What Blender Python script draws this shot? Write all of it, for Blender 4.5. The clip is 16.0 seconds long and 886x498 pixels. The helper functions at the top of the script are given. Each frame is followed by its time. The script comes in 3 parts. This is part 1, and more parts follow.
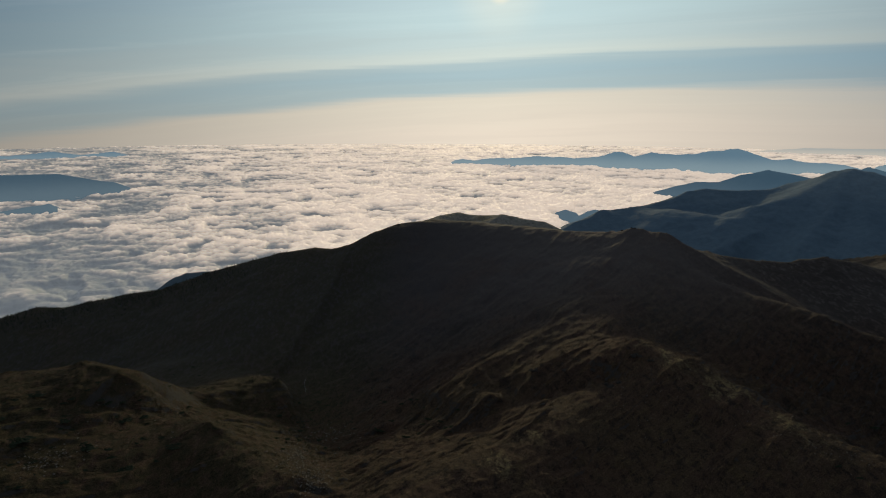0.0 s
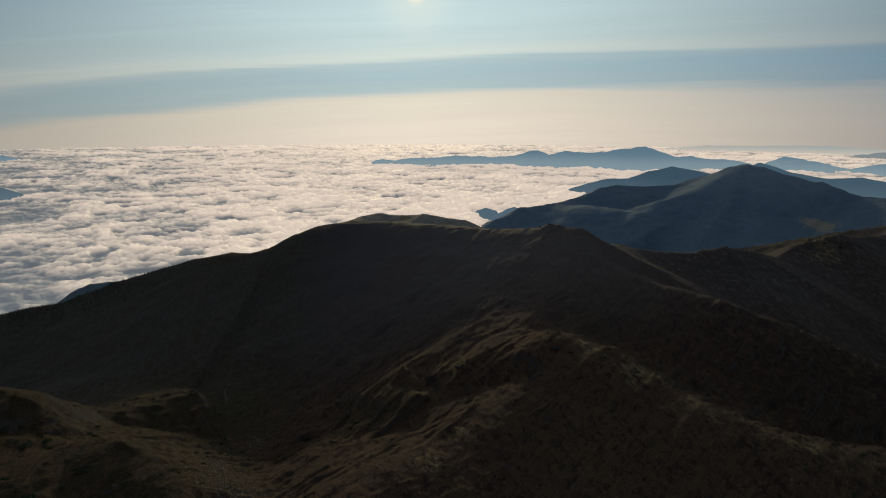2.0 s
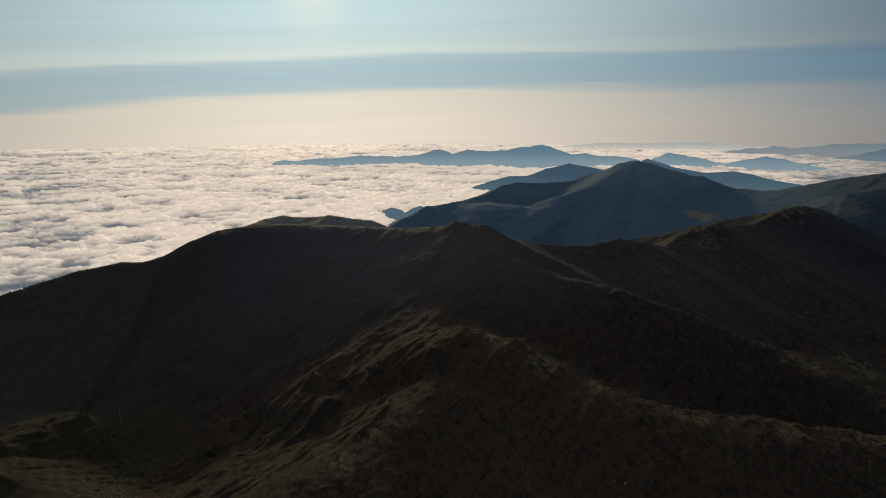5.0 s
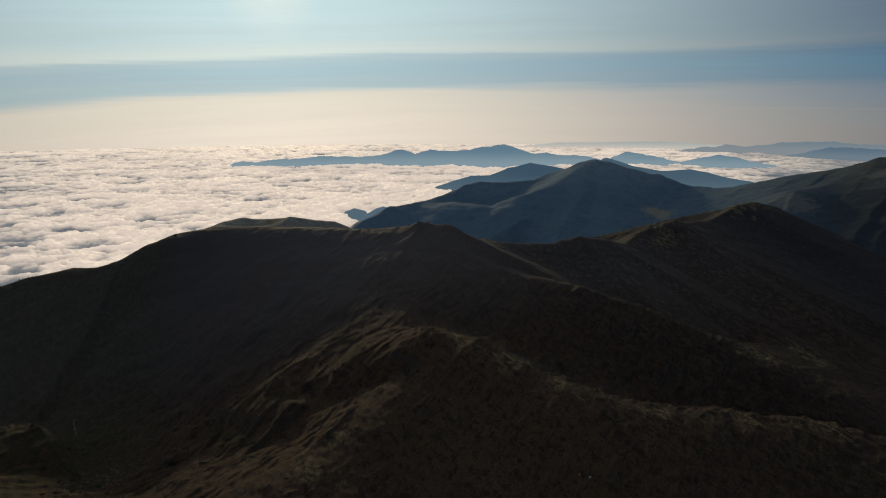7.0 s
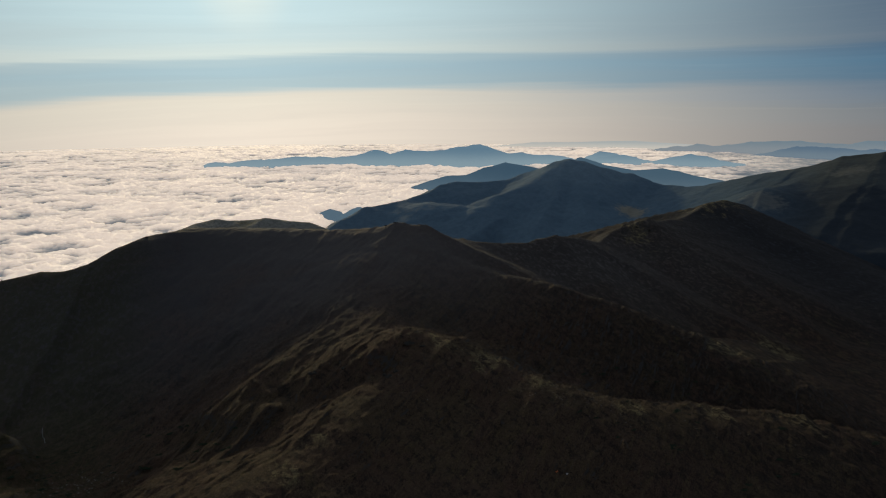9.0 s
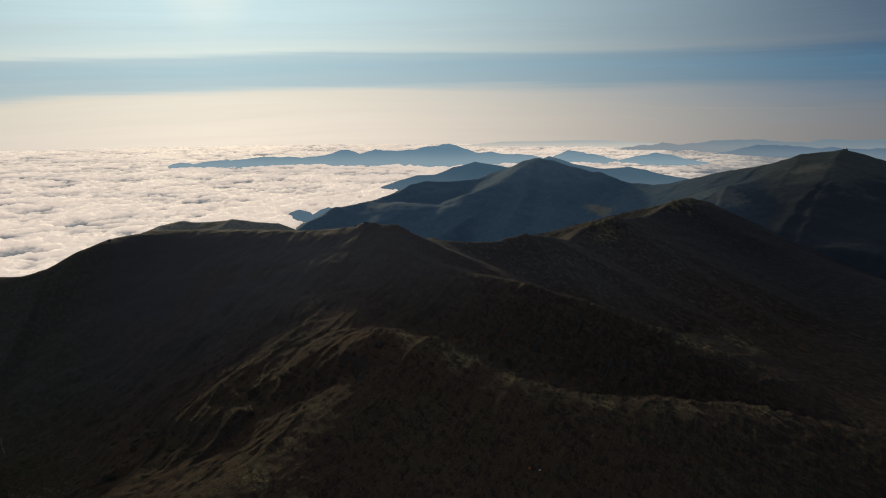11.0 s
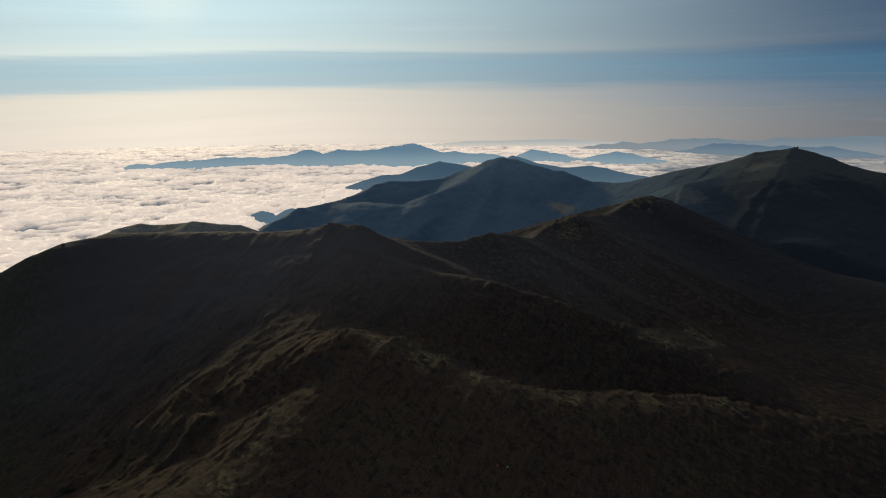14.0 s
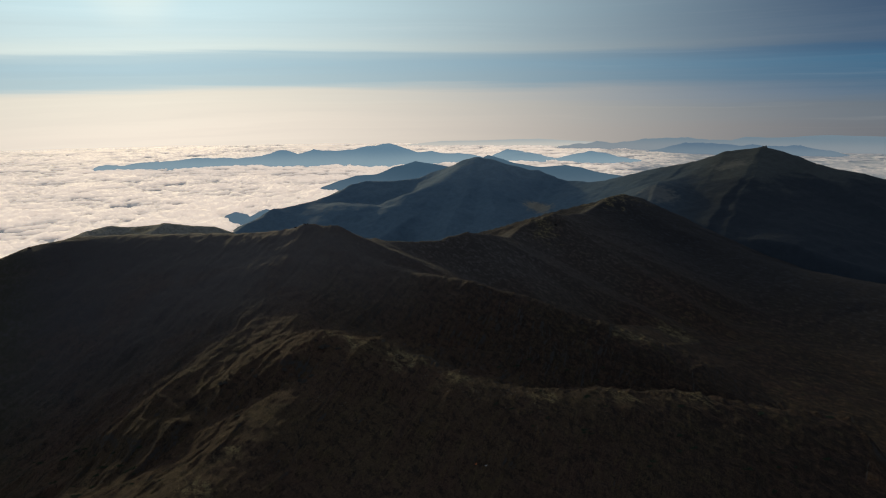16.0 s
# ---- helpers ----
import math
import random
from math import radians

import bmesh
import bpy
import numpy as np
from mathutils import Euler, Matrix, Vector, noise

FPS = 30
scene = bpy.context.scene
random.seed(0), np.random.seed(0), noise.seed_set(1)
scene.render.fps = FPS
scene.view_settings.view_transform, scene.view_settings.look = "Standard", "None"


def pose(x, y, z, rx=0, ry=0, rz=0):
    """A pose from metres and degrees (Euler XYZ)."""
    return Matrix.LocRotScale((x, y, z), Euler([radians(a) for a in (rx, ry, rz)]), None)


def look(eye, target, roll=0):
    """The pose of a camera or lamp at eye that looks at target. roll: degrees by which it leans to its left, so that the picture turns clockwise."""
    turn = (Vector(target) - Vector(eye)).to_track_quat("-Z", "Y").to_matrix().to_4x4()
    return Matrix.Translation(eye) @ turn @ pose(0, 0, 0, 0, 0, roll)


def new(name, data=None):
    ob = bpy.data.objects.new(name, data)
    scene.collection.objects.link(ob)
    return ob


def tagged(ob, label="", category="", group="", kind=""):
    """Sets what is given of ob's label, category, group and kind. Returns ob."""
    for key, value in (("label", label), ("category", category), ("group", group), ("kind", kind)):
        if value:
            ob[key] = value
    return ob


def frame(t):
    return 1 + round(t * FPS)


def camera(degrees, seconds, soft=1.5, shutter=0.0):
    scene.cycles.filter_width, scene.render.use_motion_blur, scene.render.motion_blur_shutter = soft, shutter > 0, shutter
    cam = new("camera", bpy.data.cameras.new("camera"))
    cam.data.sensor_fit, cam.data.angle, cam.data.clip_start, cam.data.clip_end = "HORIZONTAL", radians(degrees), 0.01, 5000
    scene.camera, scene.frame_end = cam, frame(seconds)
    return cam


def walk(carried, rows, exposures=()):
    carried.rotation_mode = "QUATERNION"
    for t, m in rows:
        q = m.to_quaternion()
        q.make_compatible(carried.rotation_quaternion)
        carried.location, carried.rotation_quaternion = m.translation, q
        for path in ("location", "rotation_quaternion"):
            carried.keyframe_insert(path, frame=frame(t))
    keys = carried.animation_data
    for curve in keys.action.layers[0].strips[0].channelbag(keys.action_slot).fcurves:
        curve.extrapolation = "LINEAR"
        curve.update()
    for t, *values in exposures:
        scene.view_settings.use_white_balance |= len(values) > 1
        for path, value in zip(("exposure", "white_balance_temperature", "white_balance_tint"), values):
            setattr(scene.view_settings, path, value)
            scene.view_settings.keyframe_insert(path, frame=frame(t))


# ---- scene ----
# A drone hovers over a mountain spine above a sea of cloud and turns slowly to its right.
EYE = 430.0
cam = camera(72.65, 16.0, soft=1.15)
ROWS = [  # seconds, yaw, pitch, roll
    (0.0, 0.00, -12.55, 0.26),
    (0.5, -2.13, -12.55, 0.21),
    (1.0, -3.98, -12.55, 0.21),
    (1.5, -5.73, -12.54, 0.20),
    (2.0, -7.51, -12.53, 0.17),
    (2.5, -9.32, -12.52, 0.13),
    (3.0, -10.97, -12.53, 0.13),
    (3.5, -12.59, -12.53, 0.12),
    (4.0, -13.91, -12.54, 0.11),
    (4.5, -15.06, -12.54, 0.10),
    (5.0, -16.51, -12.55, 0.07),
    (7.5, -20.58, -12.55, -0.03),
    (8.0, -21.14, -12.55, -0.03),
    (8.5, -21.72, -12.54, -0.06),
    (9.0, -22.33, -12.55, -0.06),
    (11.5, -25.75, -12.60, -0.13),
    (12.0, -26.24, -12.60, -0.14),
    (12.5, -26.78, -12.61, -0.13),
    (13.0, -27.34, -12.62, -0.15),
    (13.5, -27.93, -12.63, -0.14),
    (14.0, -28.52, -12.64, -0.14),
    (14.5, -29.09, -12.64, -0.13),
    (15.0, -29.68, -12.64, -0.15),
    (15.5, -30.22, -12.65, -0.16),
    (16.0, -30.78, -12.66, -0.17),
]
walk(cam, [(t, pose(0, 0, EYE, 90 + pitch, 0, yaw) @ pose(0, 0, 0, 0, 0, roll)) for t, yaw, pitch, roll in ROWS],
     exposures=[(0.0, -0.06, 6900.0, 8.0), (16.0, 0.12, 6660.0, 8.0)])

# ---- sky and sun ----
SUN_AZ, SUN_EL = 5.0, 10.6


def rgb(r, g, b):
    """Linear colour from display values of 0 to 255."""
    return tuple(((c / 255 + 0.055) / 1.055) ** 2.4 if c > 10 else c / 255 / 12.92 for c in (r, g, b)) + (1.0,)


class Nodes:
    """A thin wrapper round a node tree, to write shaders in few lines."""

    def __init__(self, tree):
        self.tree = tree
        tree.nodes.clear()

    def add(self, kind, **values):
        node = self.tree.nodes.new(kind)
        for key, value in values.items():
            setattr(node, key, value)
        return node

    def link(self, a, b):
        self.tree.links.new(a, b)

    def put(self, socket, value):
        if isinstance(value, bpy.types.NodeSocket):
            self.link(value, socket)
        else:
            socket.default_value = value

    def math(self, op, a, b=0.0, c=0.0, clamp=False):
        node = self.add("ShaderNodeMath", operation=op, use_clamp=clamp)
        for i, value in enumerate((a, b, c)):
            self.put(node.inputs[i], value)
        return node.outputs[0]

    def ramp(self, fac, stops, smooth=True):
        node = self.add("ShaderNodeValToRGB")
        node.color_ramp.interpolation = "EASE" if smooth else "LINEAR"
        while len(node.color_ramp.elements) < len(stops):
            node.color_ramp.elements.new(0.5)
        for element, (where, colour) in zip(node.color_ramp.elements, stops):
            element.position, element.color = where, colour if isinstance(colour, tuple) else (colour, colour, colour, 1)
        self.put(node.inputs[0], fac)
        return node.outputs[0]

    def mix(self, fac, a, b, blend="MIX"):
        node = self.add("ShaderNodeMix", data_type="RGBA", blend_type=blend)
        self.put(node.inputs[0], fac)
        self.put(node.inputs[6], a)
        self.put(node.inputs[7], b)
        return node.outputs[2]

    def span(self, value, a, b, c=0.0, d=1.0):
        node = self.add("ShaderNodeMapRange", interpolation_type="SMOOTHSTEP")
        for i, v in enumerate((value, a, b, c, d)):
            self.put(node.inputs[i], v)
        return node.outputs[0]

    def noise(self, vector, scale, detail=4.0, rough=0.5, warp=0.0):
        node = self.add("ShaderNodeTexNoise")
        self.put(node.inputs["Vector"], vector)
        node.inputs["Scale"].default_value, node.inputs["Detail"].default_value = scale, detail
        node.inputs["Roughness"].default_value, node.inputs["Distortion"].default_value = rough, warp
        return node.outputs[0]

    def stretch(self, vector, sx, sy, sz, turn=0.0):
        node = self.add("ShaderNodeMapping")
        self.put(node.inputs["Vector"], vector)
        node.inputs["Scale"].default_value = (sx, sy, sz)
        node.inputs["Rotation"].default_value = (0, 0, radians(turn))
        return node.outputs[0]


world = bpy.data.worlds.new("sky")
scene.world = world
world.use_nodes = True
n = Nodes(world.node_tree)
coord = n.add("ShaderNodeTexCoord").outputs["Generated"]
axes = n.add("ShaderNodeSeparateXYZ")
n.link(coord, axes.inputs[0])
dx, dy, dz = axes.outputs
el = n.math("MULTIPLY", n.math("ARCSINE", dz), 57.2958)
az = n.math("MULTIPLY", n.math("ARCTAN2", dx, dy), 57.2958)
off = n.math("ABSOLUTE", n.math("SUBTRACT", az, SUN_AZ))
off = n.math("MULTIPLY", off, n.span(az, -5.0, 8.0, 1.3, 1.0))
# thin cirrus drawn out in long level bands, which sink a little towards the left
dome = n.add("ShaderNodeCombineXYZ")
n.link(n.math("MULTIPLY", az, 0.014), dome.inputs[0])
n.link(n.math("MULTIPLY", el, 0.16), dome.inputs[1])
streak = n.noise(dome.outputs[0], 2.2, 4, 0.5, 0.4)
fine = n.noise(n.stretch(dome.outputs[0], 2.0, 9.0, 1), 1.6, 5, 0.55, 0.2)
west = n.math("MINIMUM", n.math("MAXIMUM", n.math("SUBTRACT", 20.0, az), 0.0), 62.0)
sink = n.math("ADD", n.math("MULTIPLY", west, 0.0102), n.math("MULTIPLY", n.math("MULTIPLY", west, west), 0.00124))
level = n.math("ADD", n.math("ADD", el, sink), n.math("MULTIPLY", n.math("SUBTRACT", streak, 0.5), 1.6))
level = n.math("ADD", level, n.math("MULTIPLY", n.math("SUBTRACT", fine, 0.5), 0.7))
height = n.span(level, -5.0, 15.0)
node = height.node
node.interpolation_type = "LINEAR"


def stop(e):
    return (e + 5.0) / 20.0


near_sun = n.ramp(height, [(stop(-4), rgb(240, 227, 213)), (stop(-1.5), rgb(240, 228, 215)), (stop(1.9), rgb(233, 226, 213)), (stop(2.9), rgb(180, 202, 210)),
                           (stop(4.3), rgb(174, 201, 213)), (stop(5.1), rgb(184, 208, 217)), (stop(5.6), rgb(216, 230, 229)), (stop(7.2), rgb(202, 224, 230)), (stop(9), rgb(202, 228, 236)), (stop(13), rgb(192, 218, 232))])
side = n.ramp(height, [(stop(-4), rgb(84, 91, 102)), (stop(-1.5), rgb(84, 92, 104)), (stop(0.4), rgb(80, 96, 112)), (stop(1.6), rgb(64, 96, 124)),
                       (stop(4.2), rgb(55, 98, 130)), (stop(5.1), rgb(44, 82, 116)), (stop(5.6), rgb(58, 84, 112)), (stop(9), rgb(48, 74, 104)), (stop(13), rgb(44, 70, 102))])
left = n.ramp(height, [(stop(-4), rgb(134, 128, 124)), (stop(-1.5), rgb(140, 134, 131)), (stop(1.6), rgb(150, 144, 138)), (stop(3.0), rgb(132, 141, 144)),
                       (stop(4.6), rgb(126, 140, 147)), (stop(5.6), rgb(146, 153, 155)), (stop(6.8), rgb(130, 144, 151)), (stop(9.5), rgb(108, 130, 145)), (stop(13), rgb(96, 122, 142))])
back = n.ramp(height, [(stop(-4), rgb(100, 110, 126)), (stop(3), rgb(92, 106, 130)), (stop(13), rgb(82, 98, 130))])
aside = n.span(off, -2.0, 66.0)
aside = n.math("MULTIPLY", aside, n.span(level, -0.5, 3.0, 0.94, 1.0))
front = n.mix(aside, near_sun, n.mix(n.span(az, -8.0, 14.0), left, side))
low = n.mix(n.span(off, 65.0, 130.0), front, back)
thread = n.add("ShaderNodeCombineXYZ")
n.link(n.math("MULTIPLY", az, 0.02), thread.inputs[0])
n.link(n.math("MULTIPLY", level, 1.1), thread.inputs[1])
lines = n.noise(thread.outputs[0], 1.0, 6, 0.62, 0.25)
low = n.mix(n.span(lines, 0.25, 0.75, 0.1, 0.0), low, rgb(150, 152, 160))
low = n.mix(n.span(lines, 0.5, 0.85, 0.0, 0.1), low, rgb(236, 230, 224))
nishita = n.add("ShaderNodeTexSky", sky_type="NISHITA", sun_disc=False, sun_elevation=radians(SUN_EL), sun_rotation=radians(SUN_AZ))
nishita.altitude, nishita.air_density, nishita.dust_density = 1800.0, 1.0, 0.6
dim = n.mix(1.0, nishita.outputs[0], (0.02, 0.02, 0.02, 1), "MULTIPLY")
# the glare round the veiled sun
sx, sy, sz = (math.sin(radians(SUN_AZ)) * math.cos(radians(SUN_EL)), math.cos(radians(SUN_AZ)) * math.cos(radians(SUN_EL)), math.sin(radians(SUN_EL)))
near = n.math("ADD", n.math("ADD", n.math("MULTIPLY", dx, sx), n.math("MULTIPLY", dy, sy)), n.math("MULTIPLY", dz, sz))
gap = n.math("MULTIPLY", n.math("ARCCOSINE", n.math("MINIMUM", near, 1.0)), 57.2958)
# the cirrus veil scatters sunlight forwards, so that the sky is bright on the sun's side and deep blue behind
veil = n.ramp(n.math("DIVIDE", gap, 180.0), [(0.0, (1.0, 0.97, 0.9, 1)), (0.12, (0.6, 0.64, 0.66, 1)), (0.3, (0.33, 0.37, 0.43, 1)), (0.5, (0.21, 0.25, 0.31, 1)), (1.0, (0.15, 0.18, 0.235, 1))])
high = n.mix(0.8, dim, veil)
sky = n.mix(n.span(el, 11.0, 24.0), low, high)
sky = n.mix(n.span(gap, 5.0, 0.8, 0.0, 0.25), sky, rgb(255, 250, 232))
sky = n.mix(n.span(gap, 1.3, 0.5, 0.0, 0.7), sky, rgb(255, 250, 232))
background = n.add("ShaderNodeBackground")
n.link(sky, background.inputs[0])
background.inputs[1].default_value = 1.0
n.link(background.outputs[0], n.add("ShaderNodeOutputWorld").inputs[0])

sun = new("sun", bpy.data.lights.new("sun", "SUN"))
sun.data.energy, sun.data.angle, sun.data.color = 1.5, radians(3.0), (1.0, 0.82, 0.48)
sun.matrix_world = look((sx * 3000, sy * 3000, sz * 3000), (0, 0, 0))


# ---- materials ----
def material(name):
    m = bpy.data.materials.new(name)
    m.use_nodes = True
    return m, Nodes(m.node_tree)


def finish(k, colour, rough=0.9, bump=None, strength=0.5, reach=1.0, glow=None, gloss=0.15, ior=1.45):
    b = k.add("ShaderNodeBsdfPrincipled")
    k.put(b.inputs["Base Color"], colour)
    k.put(b.inputs["Roughness"], rough)
    b.inputs["Specular IOR Level"].default_value = gloss
    b.inputs["IOR"].default_value = ior
    if bump is not None:
        node = k.add("ShaderNodeBump")
        node.inputs["Strength"].default_value, node.inputs["Distance"].default_value = strength, reach
        k.link(bump, node.inputs["Height"])
        k.link(node.outputs[0], b.inputs["Normal"])
    if glow is not None:
        k.put(b.inputs["Emission Color"], glow)
        b.inputs["Emission Strength"].default_value = 1.0
    k.link(b.outputs[0], k.add("ShaderNodeOutputMaterial").inputs[0])


STRAW_AND_SUN = [(660, 570, 42), (835, 632, 45), (455, 401, 24), (524, 367, 22), (383, 435, 20), (252, 604, 26), (287, 549, 28), (316, 500, 26), (240, 632, 20), (40, 462, 22), (85, 500, 18), (931, 1098, 45), (905, 1060, 40), (100, 1450, 40), (1310, 1205, 75), (1255, 1205, 60)]  # bleached grass, plus painted-in sunlight on knob, crag and rear hump: x, y, reach


def turf():
    """Autumn alpine turf: brown heathland, straw patches and olive grass, bare rock where it is steep; haze, valley
    shade and some sunlight are painted in.
    """
    m, k = material("alpine_turf")
    p = k.add("ShaderNodeNewGeometry")
    place, normal = p.outputs["Position"], k.add("ShaderNodeSeparateXYZ")
    k.link(p.outputs["True Normal"], normal.inputs[0])
    broad = k.noise(place, 0.008, 5, 0.6, 0.6)
    patch = k.noise(k.stretch(place, 1, 0.45, 1, 35), 0.05, 6, 0.62, 0.8)
    tuft = k.noise(place, 0.5, 4, 0.7)
    clump = k.noise(k.stretch(place, 1, 0.5, 1, 35), 0.16, 5, 0.65, 0.5)
    colour = k.ramp(broad, [(0.36, (0.060, 0.036, 0.026, 1)), (0.5, (0.056, 0.036, 0.025, 1)), (0.62, (0.056, 0.039, 0.025, 1))])
    colour = k.mix(k.span(patch, 0.54, 0.7, 0.0, 0.4), colour, (0.056, 0.042, 0.02, 1))
    where = k.add("ShaderNodeSeparateXYZ")
    k.link(place, where.inputs[0])
    meadow = k.noise(k.stretch(place, 1, 0.6, 1, 20), 0.045, 6, 0.66, 0.8)
    meadow_grain = meadow
    meadow = k.math("MULTIPLY", k.span(meadow, 0.57, 0.66, 0.0, 0.8), k.math("MULTIPLY", k.span(where.outputs[0], 470.0, 560.0), k.span(where.outputs[1], 900.0, 700.0)))
    colour = k.mix(meadow, colour, (0.075, 0.06, 0.03, 1))
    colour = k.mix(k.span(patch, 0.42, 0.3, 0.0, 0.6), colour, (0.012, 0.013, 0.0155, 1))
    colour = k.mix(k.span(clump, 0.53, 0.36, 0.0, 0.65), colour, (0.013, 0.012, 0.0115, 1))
    along = k.add("ShaderNodeCombineXYZ")
    k.link(k.math("SUBTRACT", k.math("MULTIPLY", where.outputs[0], 0.62), k.math("MULTIPLY", where.outputs[1], 0.78)), along.inputs[0])
    k.link(k.math("ADD", k.math("MULTIPLY", where.outputs[0], 0.12), k.math("MULTIPLY", where.outputs[1], 0.1)), along.inputs[1])
    k.link(k.math("MULTIPLY", where.outputs[2], 0.25), along.inputs[2])
    strand = k.noise(along.outputs[0], 0.24, 6, 0.68, 1.3)
    colour = k.mix(k.span(strand, 0.5, 0.38, 0.0, 0.38), colour, (0.014, 0.011, 0.011, 1))
    colour = k.mix(k.span(strand, 0.52, 0.66, 0.0, 0.4), colour, (0.086, 0.066, 0.031, 1))
    colour = k.mix(k.span(tuft, 0.5, 0.36, 0.0, 0.25), colour, (0.012, 0.010, 0.009, 1))
    colour = k.mix(k.span(tuft, 0.53, 0.66, 0.0, 0.35), colour, (0.074, 0.05, 0.028, 1))
    # blue-grey haze painted over the far slopes, darker in the left bowl
    far_haze = k.math("MULTIPLY", k.span(where.outputs[1], 620.0, 960.0, 0.0, 0.85), k.math("MULTIPLY", k.span(broad, 0.3, 0.6, 0.7, 1.0), k.span(where.outputs[0], 1000.0, 700.0, 0.75, 1.0)))
    colour = k.mix(far_haze, colour, k.ramp(k.span(where.outputs[0], -200.0, 350.0), [(0.0, (0.037, 0.038, 0.043, 1)), (1.0, (0.074, 0.069, 0.070, 1))]))
    # far right painted in the hazy blue of the chain
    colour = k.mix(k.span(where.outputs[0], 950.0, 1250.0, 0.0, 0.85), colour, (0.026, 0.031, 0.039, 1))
    # haze and rim light painted pale on the rear hump
    hump_haze = k.math("MULTIPLY", k.span(where.outputs[1], 1290.0, 1360.0), k.span(where.outputs[0], 420.0, 300.0))
    colour = k.mix(k.math("MULTIPLY", hump_haze, k.span(clump, 0.36, 0.62, 0.45, 0.95)), colour, (0.19, 0.19, 0.17, 1))
    # shade of the right-hand valley painted into the colour
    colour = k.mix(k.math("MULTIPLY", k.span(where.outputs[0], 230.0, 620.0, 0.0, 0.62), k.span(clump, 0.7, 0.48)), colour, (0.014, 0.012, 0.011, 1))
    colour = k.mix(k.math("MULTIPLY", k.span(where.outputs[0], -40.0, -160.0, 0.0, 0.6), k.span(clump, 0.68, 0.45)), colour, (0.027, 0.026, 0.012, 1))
    for mx, my, wide in STRAW_AND_SUN:
        gap = k.add("ShaderNodeVectorMath", operation="DISTANCE")
        k.link(k.stretch(place, 1, 1, 0), gap.inputs[0])
        gap.inputs[1].default_value = (mx, my, 0)
        bare = k.math("ADD", k.math("DIVIDE", gap.outputs["Value"], wide), k.math("MULTIPLY", k.math("SUBTRACT", meadow_grain, 0.5), 5.0))
        straw = k.math("MULTIPLY", k.span(bare, 1.0, 0.2, 0.0, 0.9), k.span(k.math("ADD", tuft, k.math("SUBTRACT", clump, 0.5)), 0.42, 0.62))
        colour = k.mix(straw, colour, (0.115, 0.094, 0.052, 1))
    speck = k.noise(place, 1.15, 4, 0.75, 0.6)
    away = k.add("ShaderNodeVectorMath", operation="LENGTH")
    k.link(k.stretch(place, 1, 1, 0), away.inputs[0])
    near_by = k.span(away.outputs["Value"], 740.0, 980.0, 1.0, 0.22)  # grain and bump are strong near by and weak on the far slopes
    colour = k.mix(k.math("MULTIPLY", near_by, 0.9), colour, k.ramp(speck, [(0.36, 0.35), (0.5, 0.95), (0.64, 1.75)], False), "MULTIPLY")
    rock = k.math("MULTIPLY", k.span(normal.outputs[2], 0.80, 0.66), k.span(patch, 0.4, 0.6))
    colour = k.mix(rock, colour, (0.042, 0.040, 0.037, 1))
    relief = k.math("ADD", k.math("ADD", k.math("MULTIPLY", tuft, 0.8), k.math("MULTIPLY", speck, 0.45)), k.math("ADD", k.math("MULTIPLY", clump, 0.7), k.math("MULTIPLY", strand, 0.6)))
    finish(k, colour, 0.9, k.math("MULTIPLY", relief, near_by), 0.9, 2.2, gloss=0.06)
    return m


DRY_AND_SUNLIT = [(1497, 1790, 62, 0.95), (1313, 1216, 95, 0.6), (1508, 1252, 70, 0.35), (1860, 1245, 60, 0.25)]


def forest(name, low, high, treeline, west=None):
    """Spruce forest below, open grass above the tree line, both tinted with painted haze; west holds the paler, hazier
    woods and grass of the western slopes.
    """
    m, k = material(name)
    p = k.add("ShaderNodeNewGeometry")
    place, xyz = p.outputs["Position"], k.add("ShaderNodeSeparateXYZ")
    k.link(place, xyz.inputs[0])
    blot = k.noise(place, 0.006, 6, 0.6, 0.5)
    fine = k.noise(place, 0.06, 5, 0.6)
    level = k.math("ADD", xyz.outputs[2], k.math("MULTIPLY", k.math("SUBTRACT", blot, 0.5), 220.0))
    colour = k.mix(k.span(level, treeline - 25, treeline + 25), low, high)
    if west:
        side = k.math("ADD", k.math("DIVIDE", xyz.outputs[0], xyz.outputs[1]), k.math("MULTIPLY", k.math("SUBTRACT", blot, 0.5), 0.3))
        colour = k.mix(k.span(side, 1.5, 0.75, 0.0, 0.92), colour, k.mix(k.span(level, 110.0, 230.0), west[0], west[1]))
    # dry saddle meadow, then sunlight painted on knob and peaks: x, y, reach, strength
    for mx, my, wide, much in DRY_AND_SUNLIT:
        gap = k.add("ShaderNodeVectorMath", operation="DISTANCE")
        k.link(k.stretch(place, 1, 1, 0), gap.inputs[0])
        gap.inputs[1].default_value = (mx, my, 0)
        bare = k.math("ADD", k.math("DIVIDE", gap.outputs["Value"], wide), k.math("MULTIPLY", k.math("SUBTRACT", fine, 0.5), 1.6))
        colour = k.mix(k.span(bare, 1.1, 0.5, 0.0, much), colour, (0.2, 0.19, 0.16, 1))
    colour = k.mix(k.span(fine, 0.3, 0.7, 0.0, 0.4), colour, (0.6, 0.6, 0.6, 1), "MULTIPLY")
    finish(k, colour, 0.95, fine, 0.35, 5.0, gloss=0.05)
    return m


